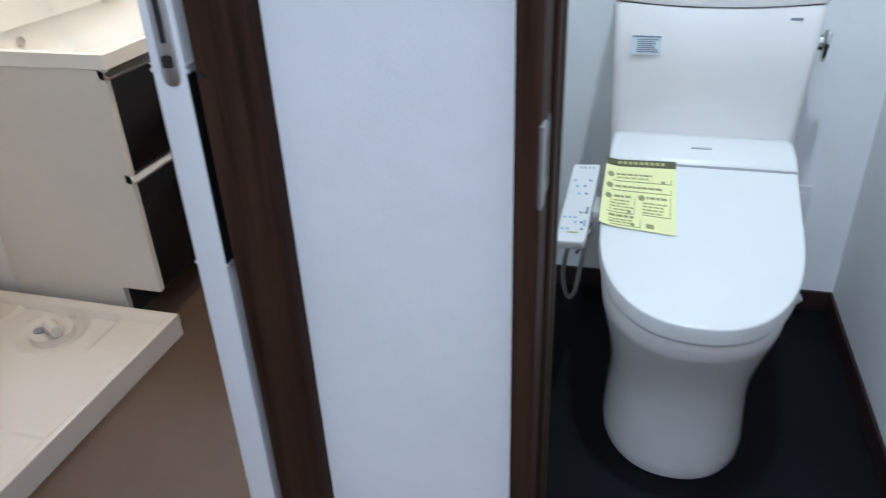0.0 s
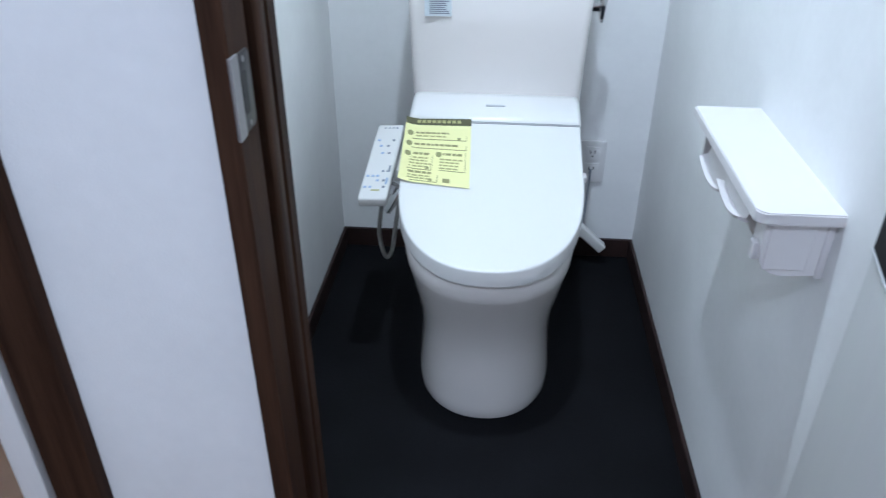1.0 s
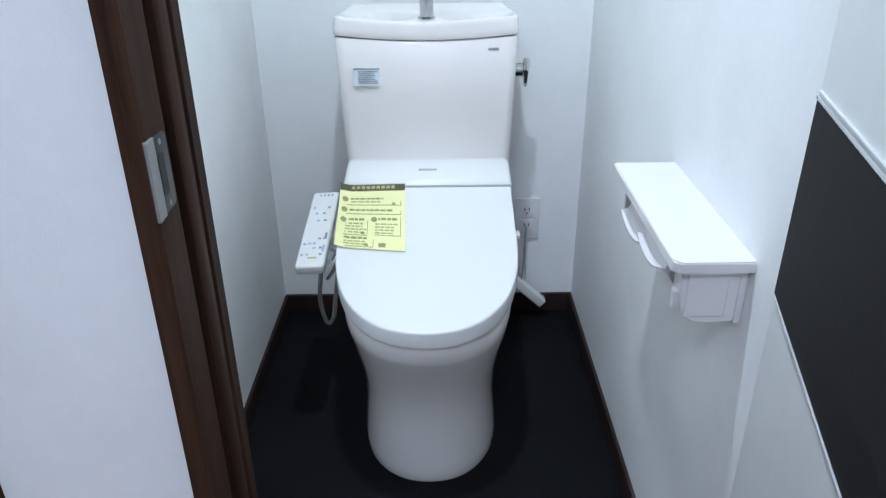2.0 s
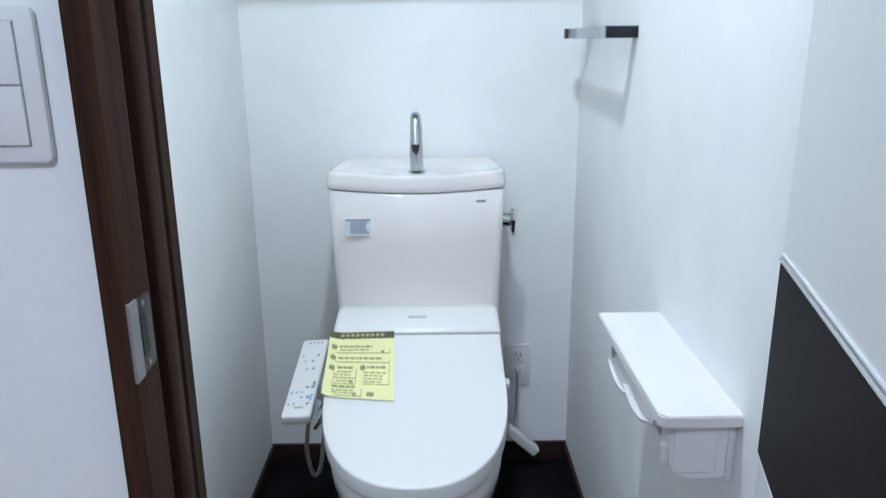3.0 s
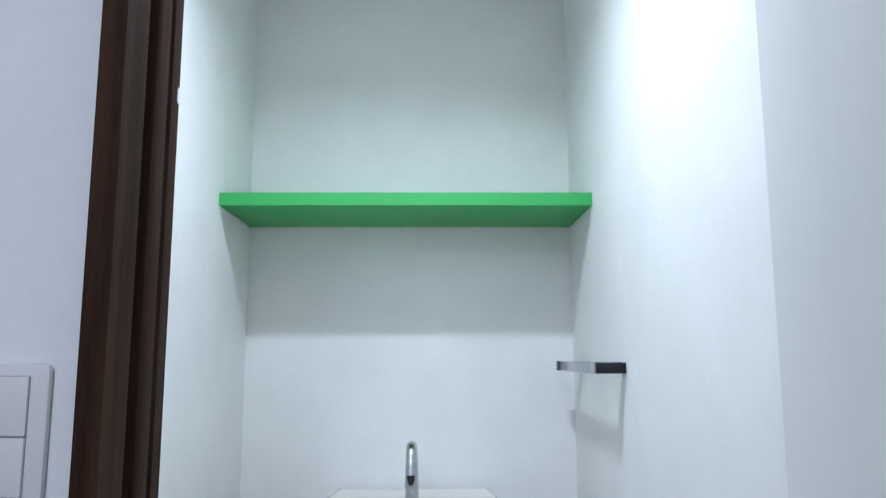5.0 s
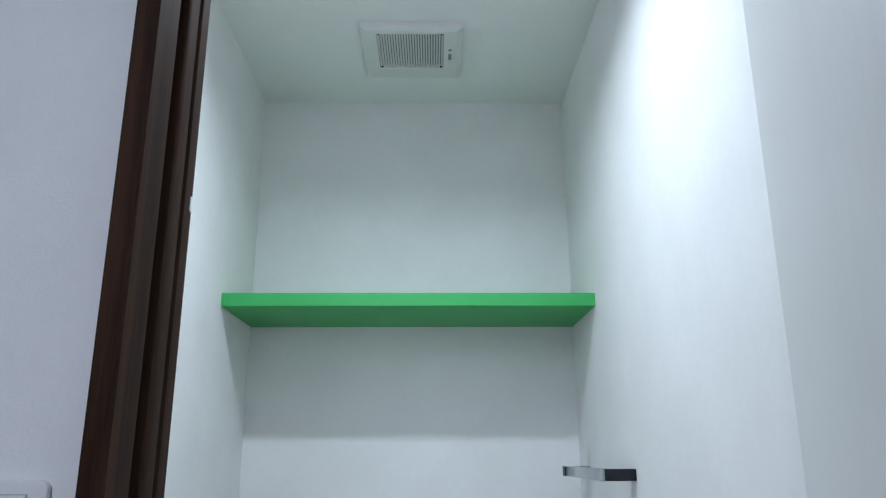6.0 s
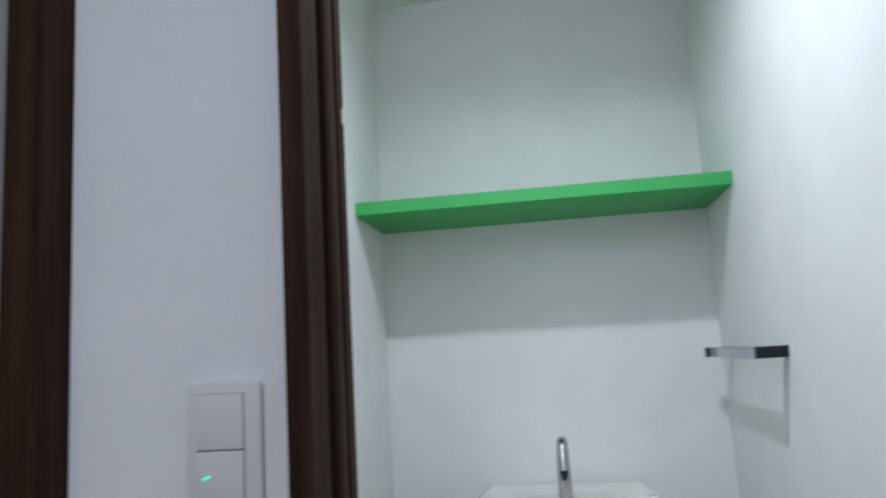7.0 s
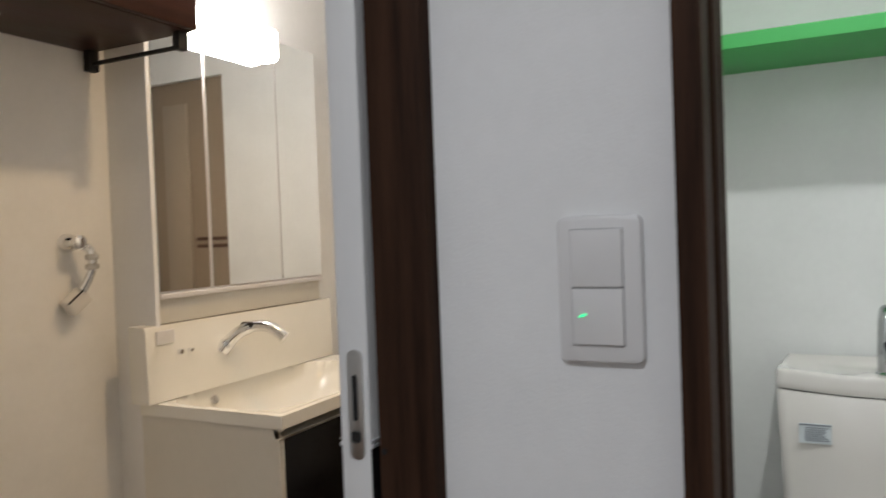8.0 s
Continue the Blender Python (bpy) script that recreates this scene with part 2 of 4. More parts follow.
solid("floor_hall", box(-2.1, 1.05, -3.25, -1.235, -0.05, -0.001), OAK, "brown wooden hall floor", "floor", "structure", smooth=0)


def skirting(name, x0, x1, y0, y1):
    bm = box(x0, x1, y0, y1, 0.0, 0.06, 0.002, 1)
    return solid(name, bm, SKIRT, "dark brown skirting board along the wall", "skirting", "structure")


skirting("baseboard_back", -0.428, 0.404, -0.009, -0.0005)
skirting("baseboard_left", -0.4355, -0.427, INNER, -0.0005)
skirting("baseboard_right", 0.403, 0.4115, INNER, -0.0005)

# toilet door frame
frame_toilet = thing("door_frame", (0.1, -1.28, 0), "dark walnut door frame round the toilet doorway", "door frame", "structure")
jamb_plan = [(-0.2215, -1.348), (-0.203, -1.348), (-0.201, -1.346), (-0.201, -1.3005), (-0.209, -1.297), (-0.209, -1.284), (-0.2005, -1.281), (-0.1985, -1.278), (-0.1985, -1.256), (-0.2005, -1.253), (-0.2005, -1.249), (-0.198, -1.246), (-0.198, -1.226), (-0.2215, -1.226)]
part("jamb", prism(jamb_plan, 0, 2.03), WALNUT, frame_toilet)
part("jamb", prism([(0.592 - x if x > -0.218 else 0.414 + 0.002, y) for x, y in jamb_plan][::-1], 0, 2.03), WALNUT, frame_toilet)
part("head", box(-0.198, 0.390, -1.347, -1.226, 2.0, 2.03, 0.002), WALNUT_H, frame_toilet)
part("threshold", box(-0.198, 0.390, -1.30, -1.226, -0.001, 0.004, 0.002), SKIRT, frame_toilet)
strike = part("strike_plate", rounded(-0.2020, -0.1995, -1.336, -1.306, 0.909, 0.975, 0.006, axis=0, edge=0.0006), DARKSTEEL, frame_toilet, "worn dark steel strike plate")
lip = prism([(-0.2025, -1.3485), (-0.2005, -1.3515), (-0.1985, -1.3510), (-0.1988, -1.3340), (-0.2015, -1.3340)], 0.9085, 0.9765)
part("lip", lip, DULLSTEEL, strike, "pale bent steel lip")
part("latch_hole", rounded(-0.2010, -0.1990, -1.331, -1.319, 0.924, 0.960, 0.003, axis=0), BLACK, strike)
for z in (0.915, 0.969):
    part("screw", disc((-0.1998, -1.322, z), (1, 0, 0), 0.0028, 0.0010, 10, 0.0004), DULLSTEEL, strike)
part("chipped_spot", rounded(-0.1995, -0.1970, -1.232, -1.2252, 1.456, 1.472, 0.002, axis=0), WALL, frame_toilet, "small white chip in the brown wrap")

# washroom door frame
frame_wash = thing("door_frame", (-0.8, -1.28, 0), "dark walnut door frame round the washroom doorway", "door frame", "structure")
part("jamb", box(-0.487, -0.430, -1.345, INNER + 0.001, 0, 2.03, 0.003), WALNUT, frame_wash)
part("jamb", box(-1.30, -1.25, -1.345, INNER + 0.001, 0, 2.03, 0.003), WALNUT, frame_wash)
part("screw_hole", disc((-0.481, -1.3445, 1.002), (0, -1, 0), 0.003, 0.0012, 12), BLACK, frame_wash)
part("head", box(-1.25, -0.487, -1.345, INNER + 0.001, 2.0, 2.03, 0.003), WALNUT_H, frame_wash)


# ---------------- doors ----------------
def turned(bm, pivot, degrees):
    bmesh.ops.rotate(bm, verts=bm.verts, cent=pivot, matrix=Matrix.Rotation(radians(degrees), 3, "Z"))
    return bm


def door(base, length, lo, hi, pivot, turn, label):
    """A leaf along -y or +y from the pivot, its shown face at the lower or higher x, with a dark band and pale trims."""
    d = thing("door", base, label, "door", "structure")
    x0, x1, y0, y1 = length
    part("leaf", turned(box(x0, x1, y0, y1, 0.008, 1.995, 0.0015), pivot, turn), DOORWHITE, d)
    for f0, f1 in ((x0 - 0.0012, x0 + 0.004), (x1 - 0.004, x1 + 0.0012)):
        part("dark_band", turned(box(f0, f1, y0 + 0.0006, y1 - 0.0006, lo, hi, 0.0003, 1), pivot, turn), INSERT, d, "dark grained band across the door")
        for z, rise in ((hi, 0.0032), (hi + 0.0062, 0.0016), (lo - 0.0034, 0.003)):
            part("trim", turned(box(f0 - 0.001, f1 + 0.001, y0 + 0.0004, y1 - 0.0004, z, z + rise, 0.0004, 1), pivot, turn), ALU, d, "thin pale trim strip")
    return d


door((0.35, -1.34, 0), (0.330, 0.362, -1.907, -1.332), 0.827, 1.003, (0.330, -1.332, 0), -13.4,
     "white toilet door standing open with a dark band")
wash_door = door((-0.51, -1.05, 0), (-0.527, -0.495, -1.345, -0.76), 0.821, 1.003, (-0.51, -1.345, 0), 0,
                 "white washroom door standing open with a dark band")
plate = part("lock_plate", rounded(-0.5175, -0.5005, -1.3466, -1.3440, 0.992, 1.093, 0.008, axis=1, edge=0.0006), STEEL, wash_door, "rounded steel plate in the door edge")
part("slot", rounded(-0.5115, -0.5065, -1.3474, -1.3450, 1.028, 1.070, 0.002, axis=1), BLACK, plate)
part("bolt", rounded(-0.5135, -0.5045, -1.3486, -1.3450, 1.008, 1.018, 0.002, axis=1), BLACK, plate)

# ---------------- the toilet ----------------
toilet = thing("toilet", (0, -0.4, 0), "white ceramic toilet with tank, hand-wash tap and bidet seat", "toilet")


def plan_d(hw, wide, front, back, hw_back, p=2.2, n=28, m=6):
    """A D-shaped plan: rounded front, straight sides, flat back."""
    pts = []
    for i in range(n + 1):
        a = math.pi * i / n
        c, s = math.cos(a), math.sin(a)
        pts.append((hw * math.copysign(abs(c) ** (2 / p), c), wide - (wide - front) * s ** (2 / p)))
    for i in range(1, m):
        t = i / m
        pts.append((-hw + (hw - hw_back) * t, wide + (back - wide) * t))
    for i in range(m + 1):
        t = i / m
        pts.append((-hw_back + 2 * hw_back * t, back))
    for i in range(1, m):
        t = i / m
        pts.append((hw_back + (hw - hw_back) * t, back + (wide - back) * t))
    return pts


bowl_sections = [(0.0, 0.150, -0.50, -0.708, 0.130), (0.006, 0.152, -0.50, -0.711, 0.131), (0.03, 0.151, -0.50, -0.709, 0.130), (0.08, 0.147, -0.50, -0.704, 0.127),
                 (0.14, 0.144, -0.50, -0.700, 0.124), (0.19, 0.146, -0.51, -0.705, 0.124), (0.24, 0.153, -0.52, -0.720, 0.126), (0.29, 0.163, -0.53, -0.742, 0.130),
                 (0.325, 0.171, -0.53, -0.760, 0.134), (0.345, 0.1748, -0.53, -0.7705, 0.1375), (0.352, 0.1758, -0.53, -0.7735, 0.1385), (0.392, 0.178, -0.53, -0.782, 0.140), (0.398, 0.175, -0.53, -0.778, 0.138)]
part("bowl", loft([[(x, y, z) for x, y in plan_d(hw, w, f, -0.06, hb)] for z, hw, w, f, hb in bowl_sections]), CERAMIC, toilet, smooth=50)


def lid_height(y):
    """The lid's long slope from the seat's hinge to its front edge."""
    k = [(-0.90, 0.421), (-0.81, 0.430), (-0.74, 0.440), (-0.65, 0.457), (-0.56, 0.481), (-0.47, 0.514), (-0.38, 0.554), (-0.30, 0.59)]
    for (y0, z0), (y1, z1) in zip(k, k[1:]):
        if y <= y1:
            t = (y - y0) / (y1 - y0)
            return z0 + (z1 - z0) * t
    return k[-1][1]


def smooth_height(y):
    return sum(lid_height(y + d) for d in (-0.04, -0.02, 0.0, 0.02, 0.04)) / 5


outline = plan_d(0.1865, -0.53, -0.791, -0.384, 0.1835, p=2.25, n=40, m=8)
mid = (0.0, -0.575)


def shrunk(pts, k):
    return [(mid[0] + (x - mid[0]) * k, mid[1] + (y - mid[1]) * k) for x, y in pts]


rings = []
for k, dz in ((0.965, -0.037), (0.988, -0.0365), (0.998, -0.0345), (1.0, -0.031), (1.0, -0.0050), (0.998, -0.0022), (0.993, -0.0007), (0.985, -0.0001), (0.95, 0.0), (0.85, 0), (0.72, 0), (0.58, 0), (0.42, 0), (0.26, 0), (0.10, 0)):
    ring = []
    for (x, y), (ox, oy) in zip(shrunk(outline, k), outline):
        z = smooth_height(y) + dz
        if dz < -0.02:
            z = max(z - max(0, smooth_height(oy) - 0.47) * 0.9, 0.397)
        ring.append((x, y, z))
    rings.append(ring)
part("seat_lid", loft(rings), PLASTIC, toilet, "glossy white bidet seat lid, closed", smooth=50)
seat_outline = plan_d(0.178, -0.53, -0.780, -0.37, 0.176, p=2.25)
part("seat", loft([[(x * k, -0.575 + (y + 0.575) * k, z) for x, y in seat_outline] for k, z in ((0.97, 0.3985), (0.99, 0.400), (0.99, 0.412), (0.97, 0.416))]), PLASTIC, toilet)

# rear body of the bidet seat, with a rounded top edge
prof = [(-0.245, 0.400), (-0.245, 0.560), (-0.250, 0.570), (-0.262, 0.575), (-0.285, 0.576), (-0.310, 0.5745), (-0.340, 0.570), (-0.365, 0.563), (-0.374, 0.558), (-0.378, 0.550), (-0.379, 0.42), (-0.37, 0.400)]
body_rings = []
for x, k in ((-0.187, 0.90), (-0.1865, 0.95), (-0.183, 0.985), (-0.174, 1.0), (0.174, 1.0), (0.183, 0.985), (0.1865, 0.95), (0.187, 0.90)):
    body_rings.append([(x, -0.31 + (y + 0.31) * (0.5 + 0.5 * k), 0.40 + (z - 0.40) * k if z > 0.5 else z) for y, z in prof])
seat_body = part("bidet_body", loft(body_rings), PLASTIC, toilet, smooth=50)
part("badge", rounded(-0.021, 0.021, -0.334, -0.326, 0.5712, 0.5732, 0.002, axis=2), PALEINK, seat_body, "small grey maker's badge")
part("side_clip", rounded(0.186, 0.200, -0.46, -0.435, 0.455, 0.468, 0.003, axis=0), PLASTIC, seat_body)
part("lid_gap", box(-0.184, 0.184, -0.386, -0.377, 0.43, 0.5525), GAPGREY, seat_body)

# tank: tapers downwards, front slightly bowed


def tank_ring(hw, front, back, z, bow=0.010, sag=0.0, corner=0.022):
    pts = []
    n = 14
    for i in range(n + 1):
        u = -1 + 2 * i / n
        pts.append((u * (hw - corner), front - bow * (1 - u * u), z - sag * (1 - u * u)))
    for k in range(1, 5):
        a = math.pi / 2 * k / 5
        pts.append((hw - corner + corner * math.sin(a), front + corner * (1 - math.cos(a)), z))
    pts += [(hw, front + corner + 0.01, z), (hw, back, z), (-hw, back, z), (-hw, front + corner + 0.01, z)]
    for k in range(4, 0, -1):
        a = math.pi / 2 * k / 5
        pts.append((-(hw - corner) - corner * math.sin(a), front + corner * (1 - math.cos(a)), z))
    return pts


tank = part("tank", loft([tank_ring(0.179, -0.225, -0.012, 0.395), tank_ring(0.189, -0.240, -0.012, 0.42), tank_ring(0.1915, -0.246, -0.012, 0.50), tank_ring(0.195, -0.250, -0.012, 0.60),
                          tank_ring(0.199, -0.254, -0.012, 0.72), tank_ring(0.2035, -0.258, -0.012, 0.848, sag=0.008), tank_ring(0.202, -0.256, -0.012, 0.851, sag=0.008)]), CERAMIC, toilet, smooth=50)
part("tank_gap", loft([tank_ring(0.1995, -0.254, -0.014, 0.850, sag=0.008), tank_ring(0.1995, -0.254, -0.014, 0.857, sag=0.008)]), SEAM, toilet)

# tank lid with a hand-wash basin
def ease(t):
    t = max(0.0, min(1.0, t))
    return t * t * (3 - 2 * t)


def lid_taper(y):
    """The lid narrows a little towards the wall."""
    return 1 - 0.030 * ease((y + 0.235) / 0.20) - 0.045 * max(0.0, (y + 0.060) / 0.05) ** 2


def rim_height(x, y):
    """The lid's rim: sides that fall towards the wall, and a front lip that dips between raised corners."""
    side = 0.886 + 0.006 * max(0.0, min(1.0, (-0.03 - y) / 0.20))
    lip = 0.886 + 0.007 * ease((abs(x) - 0.05) / 0.14)
    rest = 0.886 + (side - 0.886) * ease((abs(x) - 0.13) / 0.06)
    w = ease((-0.17 - y) / 0.07)
    return rest * (1 - w) + lip * w


lid_rings = [tank_ring(0.2035, -0.2585, -0.010, 0.8545, sag=0.008), tank_ring(0.205, -0.260, -0.010, 0.858, sag=0.008), tank_ring(0.205, -0.260, -0.010, 0.868, sag=0.006)]
for k, drop in ((1.0, 0.011), (0.997, 0.0070), (0.991, 0.0030), (0.982, 0.0009), (0.970, 0.0), (0.955, 0.0004), (0.93, 0.0018), (0.89, 0.0050), (0.83, 0.0100), (0.74, 0.0150), (0.6, 0.0185), (0.4, 0.0200), (0.2, 0.0205), (0.06, 0.0205)):
    ring = []
    for x, y, _ in tank_ring(0.2046, -0.2595, -0.010, 0, corner=0.034):
        yy = -0.134 + (y + 0.134) * (1 - (1 - k) * (1.5 if y < -0.134 else 0.5))
        ring.append((x * k * lid_taper(yy), yy, max(rim_height(x * k, yy) - drop, 0.8625)))
    lid_rings.append(ring)
tank_lid = part("tank_lid", loft(lid_rings), CERAMIC, toilet, smooth=60)
spout = curve_points([(0, -0.160, 0.862), (0, -0.162, 0.92), (0, -0.165, 0.970), (0, -0.172, 0.998), (0, -0.186, 1.0085), (0, -0.201, 1.001), (0, -0.211, 0.985), (0, -0.218, 0.955), (0, -0.222, 0.925)], 6)
radii = [0.0165 - 0.0045 * min(1, i / 24) for i in range(len(spout))]
radii = [r + (0.0022 * max(0, (i - 36)) / 12) for i, r in enumerate(radii)]
tap = part("hand_wash_tap", tube(spout, radii, 20), TAPCHROME, toilet, "curved chrome hand-wash tap", smooth=60)
part("base_ring", tube([(0, -0.160, 0.862), (0, -0.160, 0.876), (0, -0.160, 0.880)], [0.022, 0.021, 0.0168], 24), TAPCHROME, tap)
boss = [[(r * 1.35 * math.cos(a), -0.166 + r * math.sin(a), z) for a in (2 * math.pi * k / 28 for k in range(28))] for r, z in ((0.060, 0.858), (0.050, 0.8665), (0.038, 0.873), (0.024, 0.8760))]
part("tap_boss", loft(boss), CERAMIC, tank_lid, smooth=60)
part("outlet", loft([[(-0.0085, yy, 0.951), (0.0085, yy, 0.951), (0.0080, yy - 0.001, 0.940), (0.0035, yy - 0.002, 0.929), (-0.0035, yy - 0.002, 0.929), (-0.0080, yy - 0.001, 0.940)] for yy in (-0.226, -0.2335)]), BLACK, tap)

# flush lever on the side of the tank
lever = part("flush_lever", disc((0.199, -0.135, 0.752), (1, 0, 0), 0.019, 0.030, 24, 0.004), CHROME, toilet, "chrome flush lever")
arm_rings = []
for z, w, out, thick in ((0.712, 0.004, 0.231, 0.006), (0.716, 0.007, 0.229, 0.010), (0.735, 0.010, 0.226, 0.014), (0.756, 0.013, 0.225, 0.017), (0.770, 0.014, 0.226, 0.018), (0.777, 0.010, 0.227, 0.015), (0.780, 0.004, 0.230, 0.008)):
    arm_rings.append([(out + thick * (0.5 + 0.5 * math.cos(a)), -0.142 + w * math.sin(a), z) for a in (2 * math.pi * k / 16 for k in range(16))])
part("lever_arm", loft(arm_rings), CHROME, lever, smooth=60)
# dark reflection in the lever's chrome, put on as a thin black piece
part("lever_dark_reflection", loft([[(x0, -0.1505 - d, 0.722), (x0 + 0.006, -0.1515 - d, 0.722), (x0 + 0.008, -0.1565 - d, 0.752), (x0 - 0.002, -0.1545 - d, 0.752)] for d, x0 in ((0.0, 0.230), (0.0012, 0.230))]), DARKCAP_REFLECT, lever)

# sticker and maker's mark on the tank front
sticker = part("sticker", box(-0.163, -0.104, -0.2650, -0.2615, 0.747, 0.787, 0.0003, 1), LABEL, tank, "pale printed sticker on the tank")
for i in range(7):
    w = random.uniform(0.028, 0.047)
    part("print_line", box(-0.152, -0.152 + w, -0.2658, -0.2648, 0.7525 + i * 0.0042, 0.7545 + i * 0.0042), GREYINK, sticker)
part("header_bar", box(-0.162, -0.105, -0.2658, -0.2648, 0.7830, 0.7865), GREYINK, sticker)
part("mark", rounded(0.136, 0.159, -0.2618, -0.2590, 0.8225, 0.8275, 0.0015, axis=1), GREYINK, tank, "small grey maker's mark")

# bidet control arm with its keys


def on_arm(u, v, h=0.0):
    """u: 0 at the inner edge to 1 at the outer, v: 0 far to 1 near."""
    a, b, c, d = Vector((-0.204, -0.325, 0.519)), Vector((-0.263, -0.325, 0.516)), Vector((-0.213, -0.566, 0.452)), Vector((-0.273, -0.566, 0.449))
    return (a * (1 - u) + b * u) * (1 - v) + (c * (1 - u) + d * u) * v + Vector((0, -0.258, 0.966)) * h


def arm_outline(inset, r=0.10, n=5):
    pts = []
    for cu, cv, a0 in ((1 - r * 1.0, 1 - r * 0.35, 0), (r, 1 - r * 0.35, 90), (r, r * 0.35, 180), (1 - r, r * 0.35, 270)):
        for k in range(n + 1):
            a = radians(a0 + 90 * k / n)
            pts.append((cu + (r - inset) * math.cos(a), cv + (r - inset) * 0.35 * math.sin(a)))
    return pts


arm = part("control_panel", loft([[on_arm(u, v, h) for u, v in arm_outline(i)] for i, h in ((0.05, -0.024), (0.0, -0.020), (0.0, -0.003), (0.02, -0.0008), (0.06, 0.0))]), PLASTIC, toilet, "white bidet control panel with small printed keys", smooth=50)


def arm_bar(u0, u1, v0, v1, material, name):
    pts = [on_arm(u, v, 0.0001) for u, v in ((u0, v0), (u1, v0), (u1, v1), (u0, v1))]
    top_pts = [p + Vector((0, -0.258, 0.966)) * 0.0006 for p in pts]
    part(name, loft([pts, top_pts]), material, arm, smooth=0)


for i in range(4):
    arm_bar(0.20 + i * 0.15, 0.27 + i * 0.15, 0.045, 0.065, GREYINK, "key_mark")
for v, cols in ((0.22, (0.2, 0.75)), (0.30, (0.35, 0.62)), (0.40, (0.25, 0.5)), (0.64, (0.12, 0.3)), (0.70, (0.45, 0.62, 0.8)), (0.76, (0.2, 0.42)), (0.84, (0.15, 0.62, 0.8))):
    for c in cols:
        arm_bar(c, c + 0.10, v, v + 0.022, BLUEINK if c > 0.4 else GREYINK, "key_mark")
arm_bar(0.10, 0.18, 0.58, 0.66, GREYINK, "key_mark")
arm_bar(0.10, 0.18, 0.74, 0.82, BLUEINK, "key_mark")
arm_bar(0.30, 0.62, 0.885, 0.90, INKPALE, "key_mark")
part("arm_bracket", box(-0.215, -0.16, -0.44, -0.36, 0.43, 0.458, 0.004), PLASTIC, toilet)
part("water_hose", tube(curve_points([(-0.236, -0.33, 0.395), (-0.262, -0.31, 0.32), (-0.277, -0.30, 0.22), (-0.265, -0.30, 0.150), (-0.247, -0.30, 0.165), (-0.236, -0.29, 0.24), (-0.222, -0.26, 0.33), (-0.20, -0.24, 0.40)], 8), 0.0055, 10), RUBBER, toilet, "grey flexible water hose")
valve = part("stop_valve", tube([(-0.248, -0.347, 0.303), (-0.232, -0.342, 0.332), (-0.216, -0.335, 0.360)], [0.008, 0.012, 0.011], 12), CHROME, toilet, "chrome water valve")
part("valve_nut", tube([(-0.236, -0.338, 0.352), (-0.228, -0.336, 0.372)], 0.013, 6), CHROME, valve)

# ---------------- things in the toilet room ----------------
sheet = thing("instruction_sheet", (-0.117, -0.47, 0.5), "yellow printed instruction sheet lying on the toilet lid", "leaflet")


def on_sheet(u, v, h):
    x = (-0.1905 + 0.1405 * u) * (1 - v) + (-0.190 + 0.1465 * u) * v
    y = (-0.384 + 0.004 * u) * (1 - v) + (-0.551 - 0.015 * u) * v
    lift = 0.003 + 0.006 * max(0, 0.15 - u) / 0.15
    return (x, y, smooth_height(y) + lift + h)


def sheet_patch(name, u0, u1, v0, v1, h, material, parent, n=10):
    bm = bmesh.new()
    m = max(1, int(n * (v1 - v0) + 0.99))
    k = max(1, int(n * (u1 - u0) + 0.99))
    low = [[bm.verts.new(on_sheet(u0 + (u1 - u0) * i / k, v0 + (v1 - v0) * j / m, h)) for i in range(k + 1)] for j in range(m + 1)]
    high = [[bm.verts.new(on_sheet(u0 + (u1 - u0) * i / k, v0 + (v1 - v0) * j / m, h + 0.0005)) for i in range(k + 1)] for j in range(m + 1)]
    for j in range(m):
        for i in range(k):
            bm.faces.new((high[j][i], high[j][i + 1], high[j + 1][i + 1], high[j + 1][i]))
            bm.faces.new((low[j][i], low[j + 1][i], low[j + 1][i + 1], low[j][i + 1]))
    for i in range(k):
        bm.faces.new((low[0][i], low[0][i + 1], high[0][i + 1], high[0][i]))
        bm.faces.new((low[m][i], high[m][i], high[m][i + 1], low[m][i + 1]))
    for j in range(m):
        bm.faces.new((low[j][0], high[j][0], high[j + 1][0], low[j + 1][0]))
        bm.faces.new((low[j][k], low[j + 1][k], high[j + 1][k], high[j][k]))
    return part(name, bm, material, parent, smooth=60)


page = sheet_patch("page", 0, 1, 0, 1, 0, PAPER, sheet)
head_band = sheet_patch("header_band", 0, 1, 0, 0.10, 0.0007, INKDARK, page)
for i in range(9):
    sheet_patch("header_bar", 0.17 + i * 0.077, 0.17 + i * 0.077 + 0.055, 0.03, 0.07, 0.0014, INKPALE, head_band)
for u, v in ((0.09, 0.235), (0.09, 0.40), (0.09, 0.56), (0.54, 0.54)):
    part("bullet", loft([[on_sheet(u + 0.045 * math.cos(a), v + 0.038 * math.sin(a), h) for a in (2 * math.pi * k / 14 for k in range(14))] for h in (0.0007, 0.0012)]), INK, page, smooth=0)


def text_rows(u0, u1, v0, count, step, material, height=0.018):
    for r in range(count):
        end = u0 + (u1 - u0) * random.uniform(0.7, 1.0)
        u = u0
        while u < end - 0.02:
            w = random.uniform(0.03, 0.09)
            sheet_patch("print_bar", u, min(u + w, end), v0 + r * step, v0 + r * step + height, 0.0007, material, page)
            u += w + 0.015


